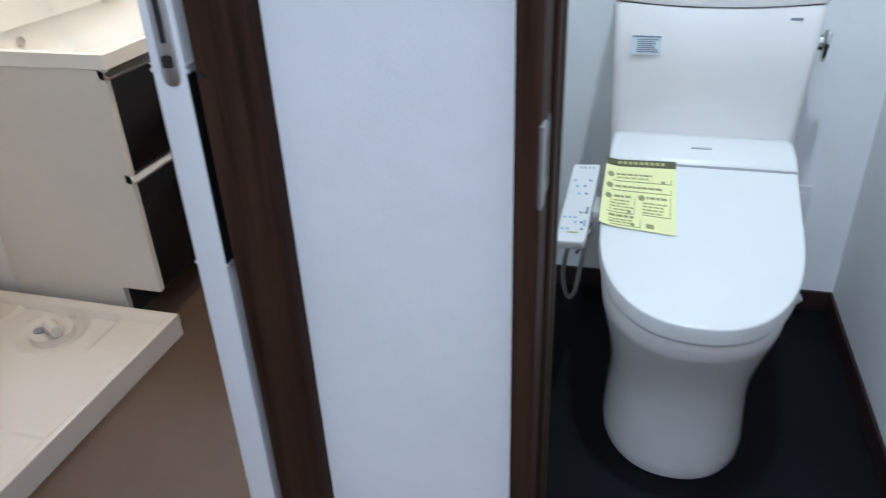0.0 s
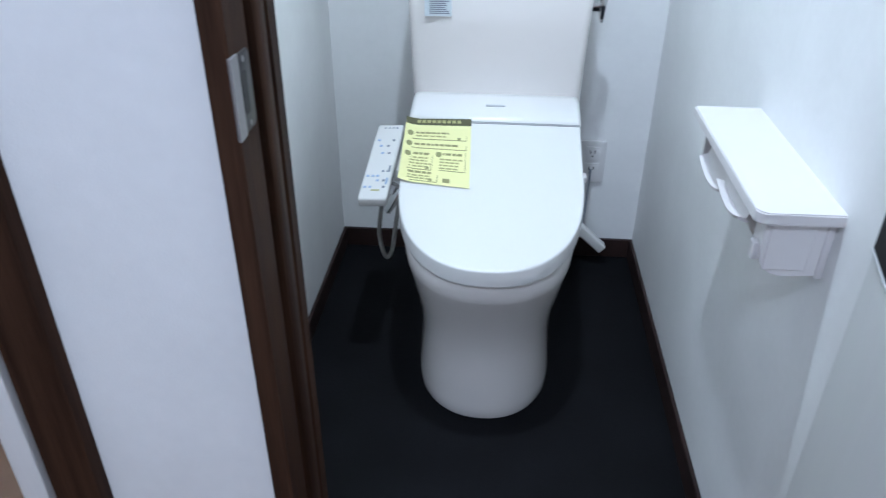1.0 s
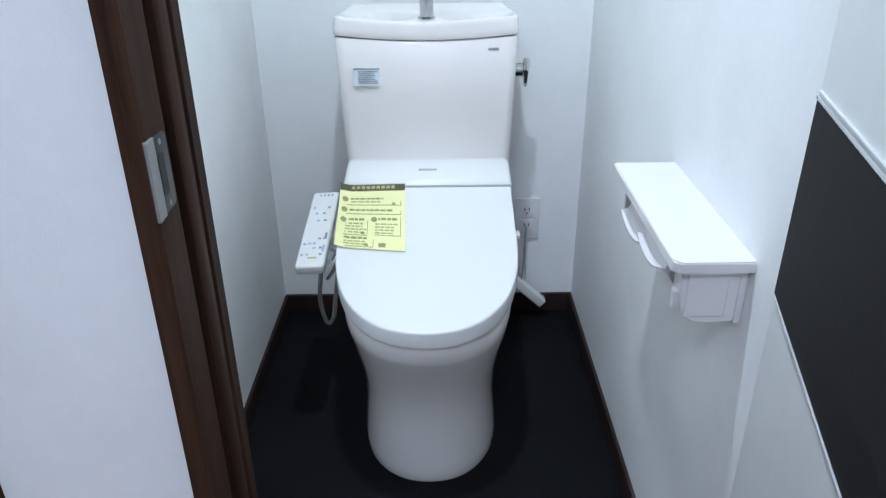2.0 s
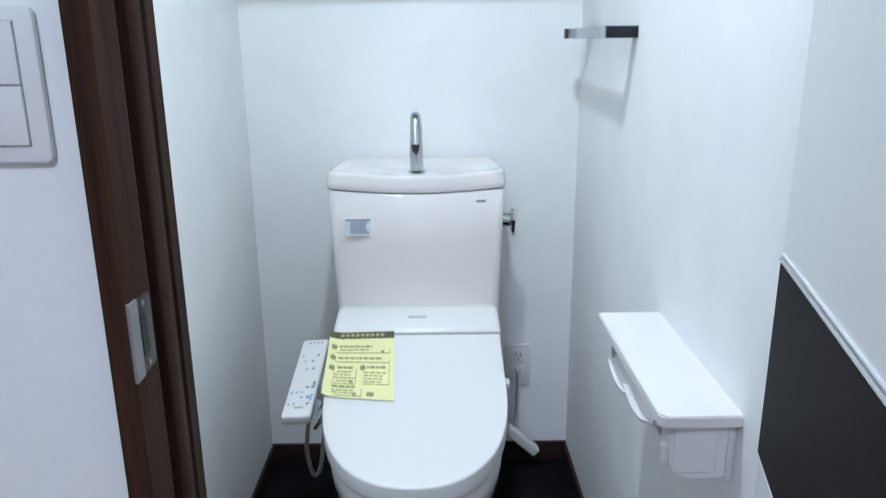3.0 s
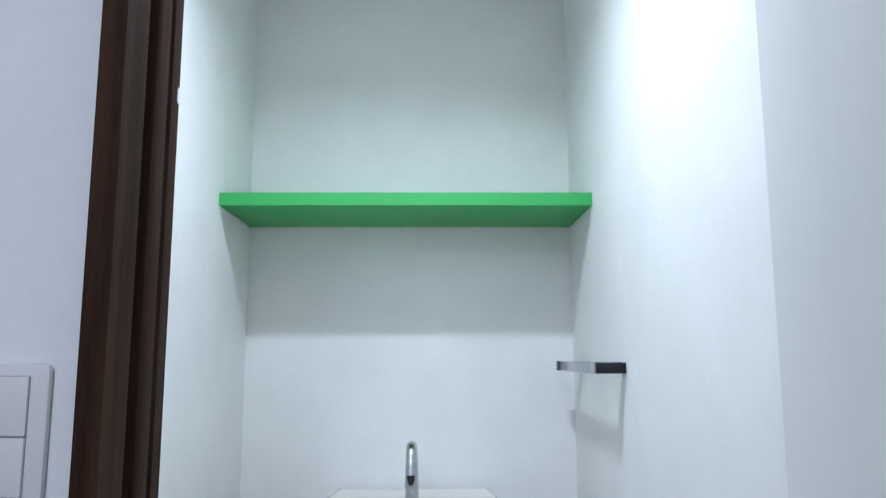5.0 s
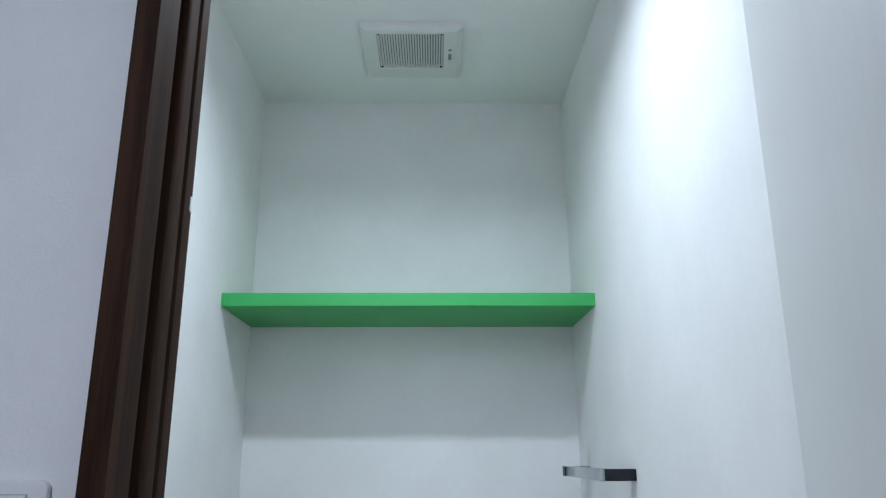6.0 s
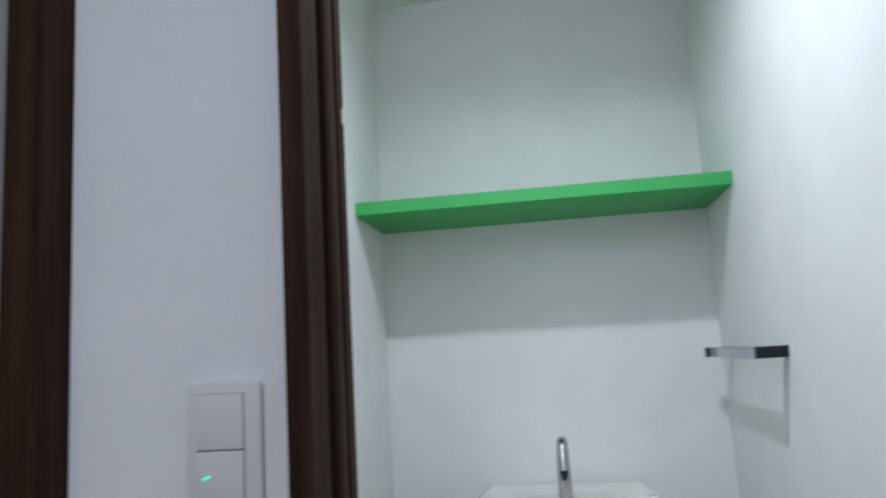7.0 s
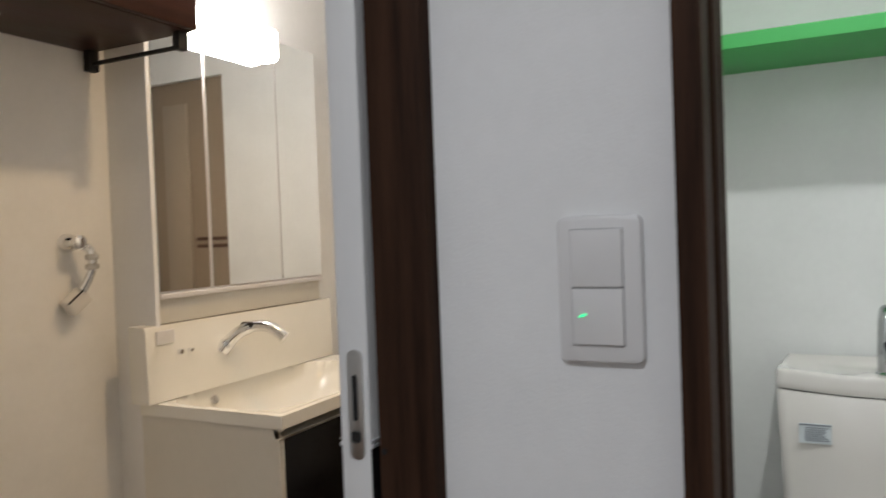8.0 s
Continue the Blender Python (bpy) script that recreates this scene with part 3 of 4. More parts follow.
text_rows(0.16, 0.80, 0.21, 1, 0.04, INK, 0.022)
text_rows(0.18, 0.75, 0.26, 1, 0.04, INKPALE)
text_rows(0.16, 0.90, 0.385, 1, 0.04, INK, 0.026)
text_rows(0.16, 0.44, 0.53, 1, 0.04, INK, 0.03)
text_rows(0.60, 0.92, 0.515, 1, 0.04, INK, 0.03)
text_rows(0.12, 0.44, 0.60, 4, 0.045, INKPALE)
text_rows(0.56, 0.92, 0.60, 4, 0.045, INKPALE)
text_rows(0.12, 0.50, 0.82, 1, 0.05, INK, 0.03)
text_rows(0.12, 0.46, 0.88, 2, 0.04, INKPALE)
sheet_patch("code_block", 0.62, 0.72, 0.90, 0.96, 0.0007, INK, page)
for u0, u1, v in ((0.12, 0.93, 0.315), (0.12, 0.93, 0.455), (0.10, 0.44, 0.785), (0.56, 0.92, 0.775), (0.14, 0.54, 0.965)):
    sheet_patch("rule", u0, u1, v, v + 0.008, 0.0007, INK, page)
for u, v0, v1 in ((0.93, 0.25, 0.32), (0.93, 0.40, 0.46), (0.445, 0.56, 0.79), (0.925, 0.50, 0.78), (0.54, 0.85, 0.97)):
    sheet_patch("rule", u, u + 0.008, v0, v1, 0.0007, INK, page)
for u, v in ((0.80, 0.28), (0.36, 0.74), (0.42, 0.92)):
    sheet_patch("tick", u, u + 0.05, v, v + 0.035, 0.0007, INK, page)

# green shelf
shelf = thing("wall_shelf", (-0.012, -0.14, 1.552), "bright green wooden shelf fixed between the walls", "shelf")
part("board", box(-0.4355, 0.4115, -0.2815, -0.0005, 1.552, 1.582, 0.0006), GREEN, shelf)
part("edge_band", box(-0.4355, 0.4115, -0.2832, -0.2816, 1.5521, 1.5819, 0.0005, 1), GREEN, shelf)

# towel bar on the right wall
towel = thing("towel_bar", (0.41, -0.31, 1.19), "square chrome towel bar on the wall", "towel bar")
part("rail", box(0.3525, 0.3640, -0.5025, -0.1295, 1.179, 1.201, 0.001), SATIN, towel, "satin chrome rail")
for y0, y1, material, label in ((-0.532, -0.503, SATIN, "chrome rail end"), (-0.129, -0.100, DARKCAP_REFLECT, "dark rail end")):
    part("arm", box(0.3545, 0.4118, y0, y1, 1.1795, 1.2005, 0.001), DARKCAP_REFLECT, towel, "dark end bracket")
    part("end_cap", box(0.3505, 0.3544, y0, y1, 1.1788, 1.2012, 0.0006, 1), material, towel, label)

# paper holder with a shelf top
holder = thing("paper_holder", (0.41, -0.94, 0.70), "white double toilet paper holder with a shelf top", "paper holder")
shelf_plan = [(0.4140, -1.118), (0.324, -1.118)] + [(0.324 - 0.012 * math.sin(radians(a)), -1.106 - 0.012 * math.cos(radians(a))) for a in range(15, 90, 15)] + [(0.312, -1.106), (0.312, -0.769), (0.3155, -0.765), (0.4140, -0.765)]
bm = prism(shelf_plan, 0.7280, 0.744)
bmesh.ops.bevel(bm, geom=[e for e in bm.edges if abs(e.verts[0].co.z - e.verts[1].co.z) < 0.001], offset=0.002, segments=2, affect="EDGES")
part("shelf_top", bm, HOLDER, holder)
part("back_plate", box(0.402, 0.4115, -1.104, -0.785, 0.648, 0.7275, 0.002), HOLDER, holder)


def cheek(y0, y1, label=""):
    """An upright between the rolls, its lower outer corner well rounded."""
    plan = [(0.4018, 0.652), (0.372, 0.651)] + [(0.359 - 0.028 * math.sin(radians(a)), 0.680 - 0.029 * math.cos(radians(a))) for a in range(0, 91, 15)] + [(0.330, 0.7277), (0.4018, 0.7277)]
    bm = loft([[(x, y, z) for x, z in plan] for y in (y0, y1)])
    bmesh.ops.bevel(bm, geom=[e for e in bm.edges if abs(e.verts[0].co.y - e.verts[1].co.y) < 0.001], offset=0.0015, segments=2, affect="EDGES")
    return part("cheek", bm, HOLDER, holder, label)


near_cheek = cheek(-1.104, -1.070)
cheek(-0.942, -0.933)
cheek(-0.796, -0.786)
part("end_plate", box(0.336, 0.388, -1.1065, -1.1035, 0.660, 0.7235, 0.0012, 1), HOLDER, near_cheek)
part("release_tab", rounded(0.3235, 0.3330, -1.096, -1.083, 0.668, 0.692, 0.003, axis=1, edge=0.001), HOLDER, near_cheek)


def flap(y0, y1, tilt, up=0.0):
    rows = []
    n = 8
    for k in range(n + 1):
        t = k / n
        y = y0 + (y1 - y0) * t
        bulge = 0.012 * (1 - (2 * t - 1) ** 2)
        z = up - bulge
        rows.append([(0.345, y, 0.7265), (0.340 - tilt, y, 0.704 + up * 0.8), (0.335 - tilt, y, 0.692 + z * 0.7), (0.323 - tilt, y, 0.690 + z), (0.324 - tilt, y, 0.686 + z), (0.339 - tilt, y, 0.685 + z * 0.7), (0.346 - tilt, y, 0.700 + up * 0.8), (0.350, y, 0.7255)])
    return loft(rows)


part("paper_cover", flap(-0.934, -0.818, 0.004, -0.007), HOLDER, holder, "curved white paper cover", smooth=60)
part("paper_cover", flap(-1.058, -0.950, 0.013, 0.017), HOLDER, holder, "curved white paper cover, lifted a little", smooth=60)
part("roll_core", tube([(0.366, -1.036, 0.690), (0.366, -0.958, 0.690)], 0.031, 20), HOLDER, holder, "pale spindle drum under the lifted cover")

# outlet, plug and cord by the floor
outlet = thing("wall_outlet", (0.269, -0.004, 0.302), "white wall socket with a cord plugged in", "socket")
out_plate = part("plate", rounded(0.234, 0.304, -0.0085, -0.0005, 0.241, 0.363, 0.004, axis=1, edge=0.0015), SWITCH, outlet)
for z in (0.328, 0.280):
    face = part("socket_face", rounded(0.250, 0.288, -0.0105, -0.007, z - 0.019, z + 0.019, 0.003, axis=1, edge=0.0006), SWITCH, outlet)
    for x in (0.2625, 0.2745):
        part("slot", box(x - 0.0012, x + 0.0012, -0.0112, -0.0095, z + 0.000, z + 0.009), BLACK, face)
    part("earth_hole", disc((0.2685, -0.0095, z - 0.008), (0, -1, 0), 0.0022, 0.0016, 10), BLACK, face)
cord = thing("power_cord", (0.27, -0.06, 0.06), "thin grey cord with a white inline plug box by the baseboard", "cord")
part("cable", tube(curve_points([(0.267, -0.012, 0.282), (0.266, -0.022, 0.26), (0.264, -0.024, 0.20), (0.262, -0.03, 0.15), (0.256, -0.05, 0.13)], 6), 0.0028, 8), GREYINK, cord)
bm = rounded(-0.055, 0.055, -0.016, 0.016, -0.0135, 0.0135, 0.005, axis=0, edge=0.002)
bmesh.ops.transform(bm, matrix=Matrix.Translation((0.278, -0.055, 0.094)) @ Matrix.Rotation(radians(42), 4, "Y"), verts=bm.verts)
part("plug_box", bm, PLASTIC, cord)
part("cable", tube(curve_points([(0.240, -0.055, 0.142), (0.215, -0.07, 0.19), (0.19, -0.12, 0.24), (0.15, -0.2, 0.3)], 6), 0.003, 8), PLASTIC, cord)

# extractor vent in the ceiling
vent = thing("ceiling_vent", (-0.008, -0.29, 2.19), "square white ceiling extractor vent with a grey grille", "vent")
vent_frame = []
for x0, x1, y0, y1, z in ((-0.130, 0.113, -0.414, -0.172, 2.1995), (-0.130, 0.113, -0.414, -0.172, 2.189), (-0.128, 0.111, -0.412, -0.174, 2.1855), (-0.117, 0.100, -0.401, -0.185, 2.1815),
                          (-0.0925, 0.0685, -0.3885, -0.2265, 2.1815), (-0.092, 0.068, -0.388, -0.227, 2.1835), (-0.092, 0.068, -0.388, -0.227, 2.1985)):
    vent_frame.append([(x0, y0, z), (x1, y0, z), (x1, y1, z), (x0, y1, z)])
part("frame", loft(vent_frame, cap=False), SWITCH, vent, smooth=0)
part("backing", box(-0.092, 0.068, -0.388, -0.227, 2.1965, 2.1993), GREYINK, vent)
for x, y in ((-0.087, -0.383), (0.063, -0.383), (-0.087, -0.232), (0.063, -0.232)):
    part("corner_hole", disc((x, y, 2.1862), (0, 0, -1), 0.0035, 0.0016, 10), BLACK, vent)
slat_mesh = None
for i in range(25):
    x = -0.0888 + i * 0.0064
    if slat_mesh is None:
        ob = part("slat", box(x - 0.0019, x + 0.0019, -0.3875, -0.2275, 2.1855, 2.1955), SWITCH, vent, smooth=0)
        slat_mesh = ob.data
    else:
        ob = new("slat", slat_mesh)
        ob.parent = vent
        ob.matrix_parent_inverse = Matrix.Translation(-vent.location) @ Matrix.Translation((i * 0.0064, 0, 0))
part("lamp_dot", disc((0.084, -0.318, 2.1825), (0, 0, -1), 0.004, 0.002, 12), GREYINK, vent)
part("slide_button", box(0.080, 0.088, -0.300, -0.278, 2.178, 2.1822, 0.0008, 1), GREYINK, vent)

# recessed downlight in the toilet ceiling
down = thing("downlight", (-0.012, -0.918, 2.2), "small round recessed ceiling downlight, lit", "lamp")
ring_a = [[(-0.012 + r * math.cos(2 * math.pi * k / 32), -0.918 + r * math.sin(2 * math.pi * k / 32), z) for k in range(32)] for r, z in ((0.043, 2.1992), (0.043, 2.194), (0.055, 2.1935), (0.058, 2.1992))]
part("ring", loft(ring_a, cap=False), SWITCH, down)
part("lens", disc((-0.012, -0.918, 2.1992), (0, 0, -1), 0.042, 0.002, 32), DOWNGLOW, down)

# hall switch
switch = thing("light_switch", (-0.285, FRONT, 1.148), "white double rocker light switch with a green lamp", "light switch")
sw_plate = part("plate", rounded(-0.3180, -0.2500, -1.3325, -1.3245, 1.0885, 1.2060, 0.007, axis=1, edge=0.003), SWITCH, switch)
part("rocker", rounded(-0.3060, -0.2652, -1.3352, -1.3310, 1.1492, 1.1950, 0.001, axis=1, edge=0.0007), SWITCH, switch)
low_key = part("rocker", rounded(-0.3060, -0.2652, -1.3352, -1.3310, 1.1032, 1.1478, 0.001, axis=1, edge=0.0007), SWITCH, switch)
part("key_gap", box(-0.3066, -0.2646, -1.3332, -1.3318, 1.1026, 1.1956), GAPGREY, switch)
bm = box(-0.0028, 0.0028, -0.0008, 0.0008, -0.0009, 0.0009)
bmesh.ops.transform(bm, matrix=Matrix.Translation((-0.2975, -1.3354, 1.1265)) @ Matrix.Rotation(radians(-15), 4, "Y"), verts=bm.verts)
part("pilot_lamp", bm, LED, low_key, "small green pilot lamp")

# washroom downlight
wash_down = thing("downlight", (-1.0, -0.45, 2.2), "small round recessed ceiling downlight, lit warm", "lamp")
ring_b = [[(x - 0.988, y + 0.468, z) for x, y, z in ring] for ring in ring_a]
part("ring", loft(ring_b, cap=False), SWITCH, wash_down)
part("lens", disc((-1.0, -0.45, 2.1992), (0, 0, -1), 0.042, 0.002, 32), WARMGLOW, wash_down)

# hall ceiling lamp
hall_lamp = thing("ceiling_light", (-0.25, -2.55, 2.2), "round white hall ceiling light, lit", "lamp")
part("base", disc((-0.25, -2.55, 2.1995), (0, 0, -1), 0.17, 0.015, 32, 0.003), SWITCH, hall_lamp)

# ---------------- washroom ----------------
# washing machine pan
PX0, PX1, PY0, PY1 = -1.925, -1.279, -1.113, -0.473


def pan_height(x, y):
    d = min(x - PX0, PX1 - x, y - PY0, PY1 - y)
    if d < 0.022:
        return 0.065
    base = 0.038
    for cx in (PX0, PX1):
        for cy in (PY0, PY1):
            if abs(x - cx) < 0.17 and abs(y - cy) < 0.17:
                base = 0.047
    if d < 0.035:
        return 0.065 + (base - 0.065) * (d - 0.022) / 0.013
    r = math.hypot(x + 1.60, y + 0.585)
    if r < 0.075:
        base = 0.024
    elif r < 0.09:
        base = base + (0.024 - base) * (0.09 - r) / 0.015
    return base


N = 72
bm = bmesh.new()
grid = [[bm.verts.new((PX0 + (PX1 - PX0) * i / N, PY0 + (PY1 - PY0) * j / N, pan_height(PX0 + (PX1 - PX0) * i / N, PY0 + (PY1 - PY0) * j / N))) for i in range(N + 1)] for j in range(N + 1)]
for j in range(N):
    for i in range(N):
        bm.faces.new((grid[j][i], grid[j][i + 1], grid[j + 1][i + 1], grid[j + 1][i]))
edge_loop = grid[0][:] + [grid[j][N] for j in range(1, N + 1)] + grid[N][:-1][::-1] + [grid[j][0] for j in range(N - 1, 0, -1)]
foot = [bm.verts.new((v.co.x, v.co.y, 0.0)) for v in edge_loop]
for i in range(len(foot)):
    k = (i + 1) % len(foot)
    bm.faces.new((edge_loop[i], foot[i], foot[k], edge_loop[k]))
pan = thing("washing_machine_pan", (-1.605, -0.785, 0), "ivory plastic washing machine drain pan on the floor", "drain pan")
part("tray", bm, PANRESIN, pan, smooth=50)
drain = part("drain_trap", tube([(-1.60, -0.585, 0.024), (-1.60, -0.585, 0.044), (-1.60, -0.585, 0.046)], [0.058, 0.055, 0.045], 28), PANRESIN, pan, "round drain trap with an elbow")
part("elbow", tube(curve_points([(-1.60, -0.585, 0.045), (-1.60, -0.587, 0.062), (-1.585, -0.597, 0.068), (-1.55, -0.615, 0.066)], 5), 0.017, 14), PANRESIN, drain)
part("grate", disc((-1.625, -0.60, 0.046), (0, 0, 1), 0.016, 0.003, 16), GREYINK, drain)

# washstand
VX0, VX1, VY0, VY1 = -1.829, -1.343, -0.440, 0.390
vanity = thing("washstand", (-1.59, -0.07, 0), "cream washstand with black drawers, resin basin and tap", "washstand")
notched = [(VX0, -0.001), (-1.465, -0.001), (-1.465, 0.105), (VX1 - 0.002, 0.105), (VX1 - 0.002, 0.716), (VX0, 0.716)]
for y in (VY0, VY1 - 0.018):
    part("side_panel", loft([[(x, y + d, z) for x, z in notched] for d in (0.0, 0.018)]), CREAM, vanity)
part("plinth", box(VX0, -1.468, VY0 + 0.019, VY1 - 0.019, -0.001, 0.105), BLACK, vanity)
part("carcass", box(VX0 + 0.001, VX1 - 0.03, VY0 + 0.018, VY1 - 0.018, 0.106, 0.600), BLACK, vanity)
for lo, hi in ((0.115, 0.425), (0.452, 0.690)):
    drawer = part("drawer_front", box(VX1 - 0.018, VX1, VY0 + 0.019, VY1 - 0.019, lo, hi, 0.001), GLOSSBLACK, vanity, "glossy black drawer front")
    rail_plan = [(VX1 - 0.018, hi + 0.003), (VX1 - 0.002, hi + 0.001), (VX1 + 0.010, hi + 0.002), (VX1 + 0.012, hi + 0.008), (VX1 + 0.004, hi + 0.012), (VX1 - 0.006, hi + 0.022), (VX1 - 0.018, hi + 0.024)]
    part("handle_rail", loft([[(x, y, z) for x, z in rail_plan] for y in (VY0, VY1)]), STEEL, drawer, "brushed metal handle rail", smooth=40)
M = 72
CX0, CX1, CY0, CY1 = -1.829, -1.330, -0.445, 0.395


def basin_height(x, y):
    u = (x + 1.572) / 0.208
    v = (y + 0.0675) / 0.357
    r = (abs(u) ** 4.5 + abs(v) ** 4.5) ** (1 / 4.5)
    lip = 0.003 * max(0, 1 - abs(min(x - CX0, CX1 - x, y - CY0, CY1 - y) - 0.012) / 0.012)
    return 0.752 + lip if r > 1 else 0.752 - 0.150 * min(1, (1 - r) / 0.42) ** 0.55


bm = bmesh.new()
grid = [[bm.verts.new((CX0 + (CX1 - CX0) * i / M, CY0 + (CY1 - CY0) * j / M, basin_height(CX0 + (CX1 - CX0) * i / M, CY0 + (CY1 - CY0) * j / M))) for i in range(M + 1)] for j in range(M + 1)]
for j in range(M):
    for i in range(M):
        bm.faces.new((grid[j][i], grid[j][i + 1], grid[j + 1][i + 1], grid[j + 1][i]))
edge_loop = grid[0][:] + [grid[j][M] for j in range(1, M + 1)] + grid[M][:-1][::-1] + [grid[j][0] for j in range(M - 1, 0, -1)]
foot = [bm.verts.new((v.co.x, v.co.y, 0.718)) for v in edge_loop]
for i in range(len(foot)):
    k = (i + 1) % len(foot)
    bm.faces.new((edge_loop[i], foot[i], foot[k], edge_loop[k]))
basin = part("basin", bm, BASIN, vanity, "cream white moulded resin basin", smooth=50)
splash_plan = [(-1.829, 0.755), (-1.760, 0.755), (-1.762, 0.80), (-1.764, 0.955), (-1.770, 0.967), (-1.829, 0.968)]
splash = part("splashback", loft([[(x, y, z) for x, z in splash_plan] for y in (-0.474, CY1)]), BASIN, vanity, smooth=40)
part("socket", rounded(-1.7655, -1.759, -0.440, -0.375, 0.915, 0.953, 0.004, axis=0, edge=0.001), SWITCH, splash, "pale socket on the splashback")
part("knob", disc((-1.764, -0.356, 0.885), (1, 0, 0), 0.008, 0.012, 12, 0.002), CHROME, splash)
part("knob", disc((-1.764, -0.320, 0.885), (1, 0, 0), 0.006, 0.016, 12, 0.002), CHROME, splash)
part("overflow", disc((-1.768, -0.225, 0.715), (1, 0, 0.5), 0.012, 0.012, 14, 0.002), STEEL, basin)
tap2 = part("mixer_tap", tube(curve_points([(-1.766, -0.183, 0.862), (-1.748, -0.173, 0.885), (-1.713, -0.153, 0.918), (-1.668, -0.133, 0.932), (-1.623, -0.118, 0.925), (-1.583, -0.106, 0.895)], 6), [0.024] * 6 + [0.020] * 10 + [0.017] * 15, 16), CHROME, vanity, "curved chrome mixer tap", smooth=60)
part("lever", rounded(-1.713, -1.668, -0.156, -0.126, 0.930, 0.945, 0.006, axis=2, edge=0.002), BLACK, tap2)

# mirror cabinet and its lamp
mirror_cab = thing("mirror_cabinet", (-1.79, -0.03, 1.04), "white three-door mirror cabinet above the washstand", "mirror cabinet")
part("case", box(-1.829, -1.787, -0.4145, 0.357, 1.056, 1.882, 0.002), HOLDER, mirror_cab)
part("bottom_ledge", box(-1.829, -1.760, -0.4140, 0.350, 1.040, 1.055, 0.003), HOLDER, mirror_cab)
part("lower_panel", box(-1.829, -1.782, -0.4145, 0.355, 0.969, 1.039, 0.002), CREAM, mirror_cab)
for y0, y1, m0, m1 in ((-0.4145, -0.212, 0.001, 0.005), (-0.209, 0.124, 0.005, 0.001), (0.127, 0.357, 0.001, 0.003)):
    leaf = part("mirror_door", box(-1.786, -1.7705, y0, y1, 1.057, 1.881, 0.001), HOLDER, mirror_cab)
    part("mirror", box(-1.7704, -1.7670, y0 + m0, y1 - m1, 1.060, 1.878, 0.0006, 1), MIRROR, leaf, "clear mirror glass")
lamp = thing("mirror_lamp", (-1.73, -0.09, 1.88), "glowing white lamp above the mirror cabinet", "lamp")
part("holder", box(-1.815, -1.742, -0.19, 0.03, 1.8825, 1.899, 0.003), HOLDER, lamp)
part("diffuser", rounded(-1.765, -1.702, -0.257, 0.073, 1.785, 1.895, 0.02, axis=1, edge=0.008), GLOW, lamp, smooth=50)

# wall cabinet over the pan, with a hanging bar beneath
cab = thing("wall_cabinet", (-1.73, -0.8, 1.737), "dark red-brown wall cabinet with a small knob", "cabinet")
part("case", box(-1.929, -1.545, -1.12, -0.475, 1.737, 2.18, 0.0015), CABINET, cab)
for y0, y1, ky in ((-1.12, -0.799, -0.83), (-0.797, -0.475, -0.77)):
    leaf = part("cabinet_door", box(-1.5445, -1.526, y0, y1, 1.739, 2.178, 0.0015), CABINET, cab)
    part("knob", tube([(-1.526, ky, 1.79), (-1.516, ky, 1.79), (-1.510, ky, 1.79), (-1.502, ky, 1.79)], [0.005, 0.005, 0.011, 0.009], 14), BRASS, leaf, "small metal knob")
bar = thing("hanging_bar", (-1.73, -0.49, 1.7), "black steel hanging bar under the cabinet", "bar")
part("bracket", box(-1.915, -1.890, -0.510, -0.478, 1.678, 1.7365, 0.002), BLACK, bar)
part("bracket", box(-1.580, -1.555, -0.510, -0.478, 1.690, 1.7365, 0.002), BLACK, bar)
part("rail", box(-1.890, -1.580, -0.500, -0.488, 1.694, 1.704, 0.002), BLACK, bar)

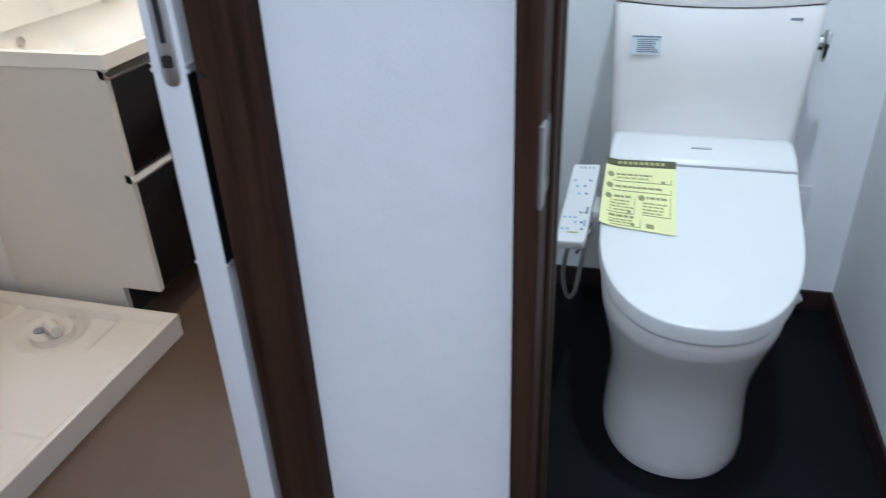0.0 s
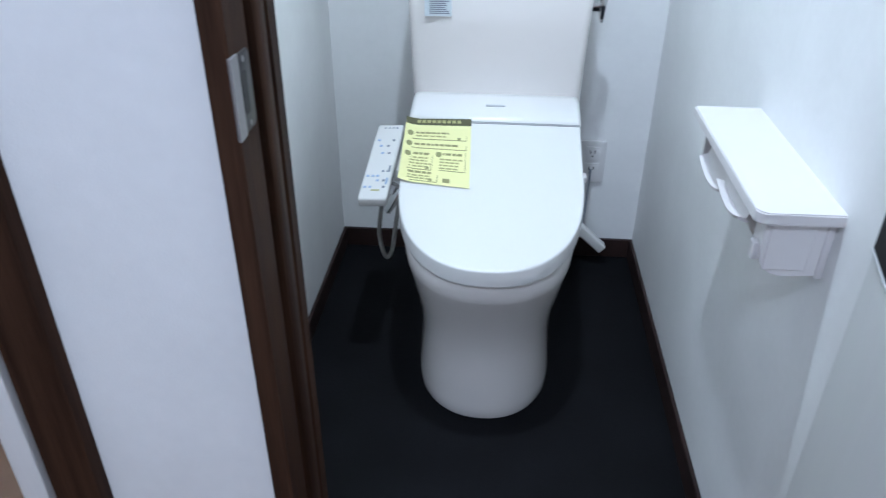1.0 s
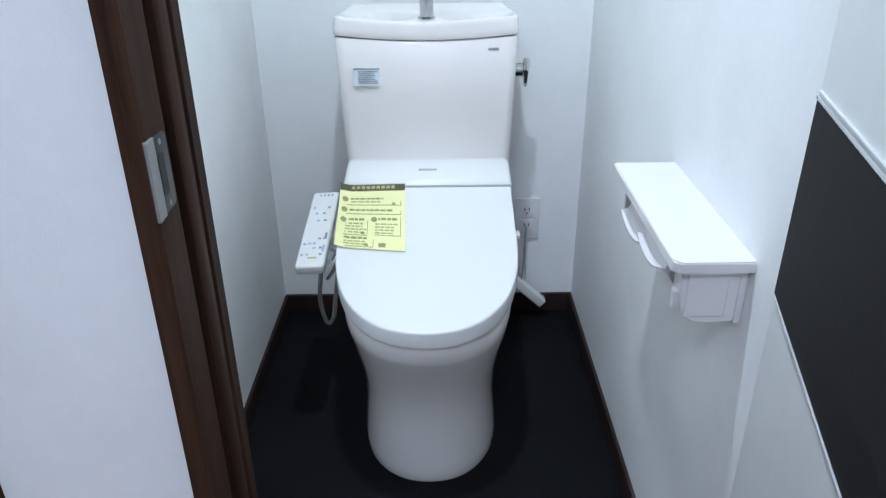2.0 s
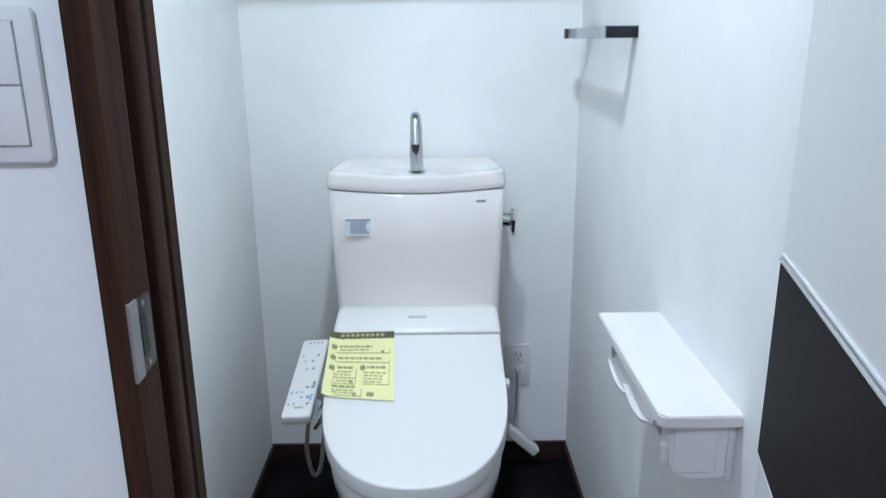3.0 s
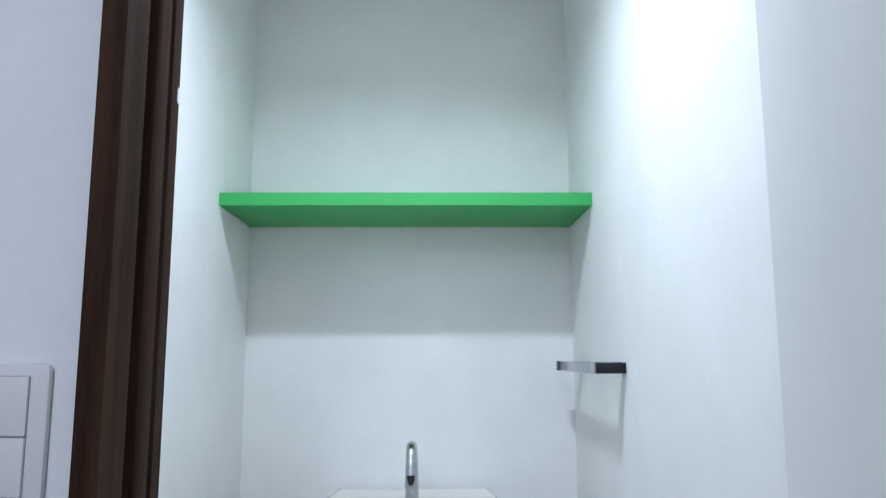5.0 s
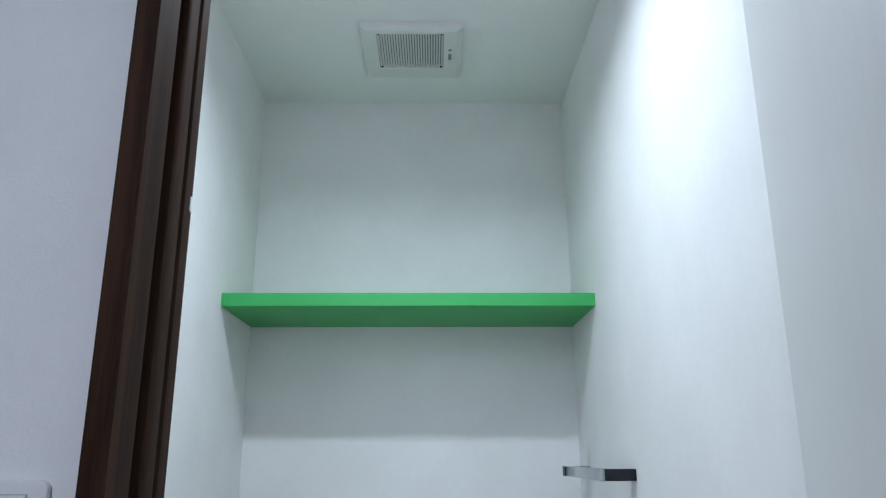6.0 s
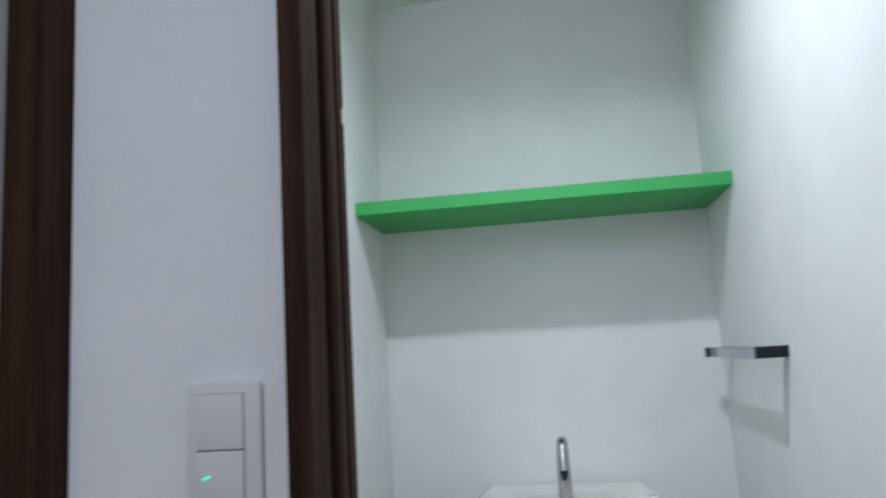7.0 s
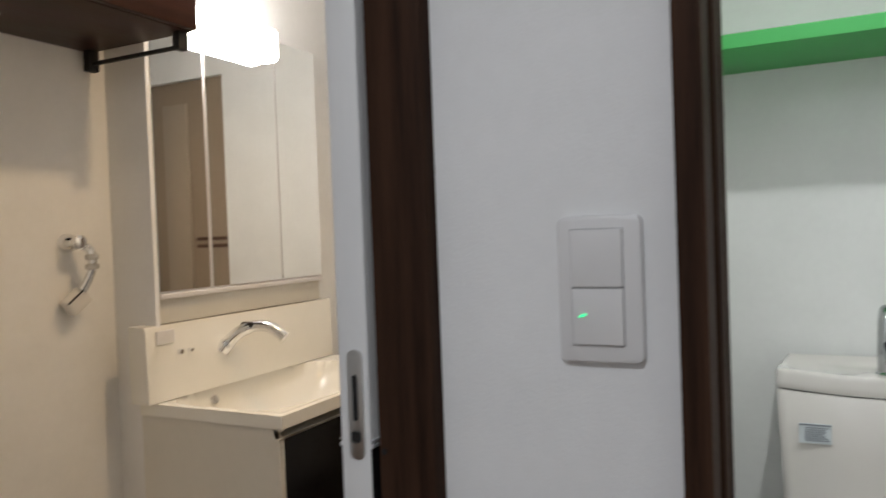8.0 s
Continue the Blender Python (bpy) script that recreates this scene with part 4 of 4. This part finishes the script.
# washing machine tap
wtap = thing("washing_machine_tap", (-1.92, -0.577, 1.13), "chrome washing machine tap with a white connector", "tap")
part("escutcheon", tube([(-1.9295, -0.577, 1.207), (-1.915, -0.577, 1.207), (-1.900, -0.577, 1.207)], [0.026, 0.024, 0.012], 22), CHROME, wtap)
part("handle_knob", tube([(-1.900, -0.577, 1.207), (-1.886, -0.577, 1.207), (-1.872, -0.577, 1.207), (-1.868, -0.577, 1.207)], [0.012, 0.020, 0.020, 0.014], 20), CHROME, wtap)
part("pipe", tube(curve_points([(-1.905, -0.572, 1.203), (-1.886, -0.558, 1.198), (-1.874, -0.548, 1.184), (-1.870, -0.546, 1.160), (-1.870, -0.546, 1.134)], 5), 0.0115, 14), CHROME, wtap)
for z0, z1 in ((1.176, 1.160), (1.150, 1.134)):
    part("collar", tube([(-1.870, -0.546, z0), (-1.870, -0.546, z0 - 0.003), (-1.870, -0.546, z1 + 0.003), (-1.870, -0.546, z1)], [0.014, 0.018, 0.018, 0.014], 16), STEEL, wtap)
part("spout", tube([(-1.870, -0.546, 1.134), (-1.878, -0.554, 1.108), (-1.888, -0.566, 1.080)], [0.010, 0.011, 0.013], 14), CHROME, wtap)
tilt = Matrix.Translation((-1.902, -0.578, 1.052)) @ Matrix.Rotation(radians(36), 4, "X")
bm = box(-0.018, 0.018, -0.034, 0.034, -0.027, 0.022, 0.006)
bmesh.ops.transform(bm, matrix=tilt, verts=bm.verts)
connector = part("connector", bm, PLASTIC, wtap, "white plastic connector block")
bm = box(0.016, 0.0195, -0.032, 0.034, 0.012, 0.0175, 0.001)
bmesh.ops.transform(bm, matrix=tilt, verts=bm.verts)
part("clip", bm, SEAM, connector, "dark clip")

# bathroom door in the end wall
bath = thing("bathroom_door", (-0.594, 0.79, 0), "closed beige bathroom door with two brown stripes", "door", "structure")
part("leaf", box(-0.953, -0.235, 0.775, 0.815, 0.0, 1.979, 0.002), BEIGE, bath)
for z in (1.170, 1.205):
    part("stripe", box(-0.953, -0.739, 0.770, 0.7755, z, z + 0.016, 0.0008, 1), STRIPE, bath)
part("frame_post", box(-0.709, -0.554, 0.762, 0.7745, 0.0, 1.87, 0.002), BEIGEPALE, bath, "pale frame post")
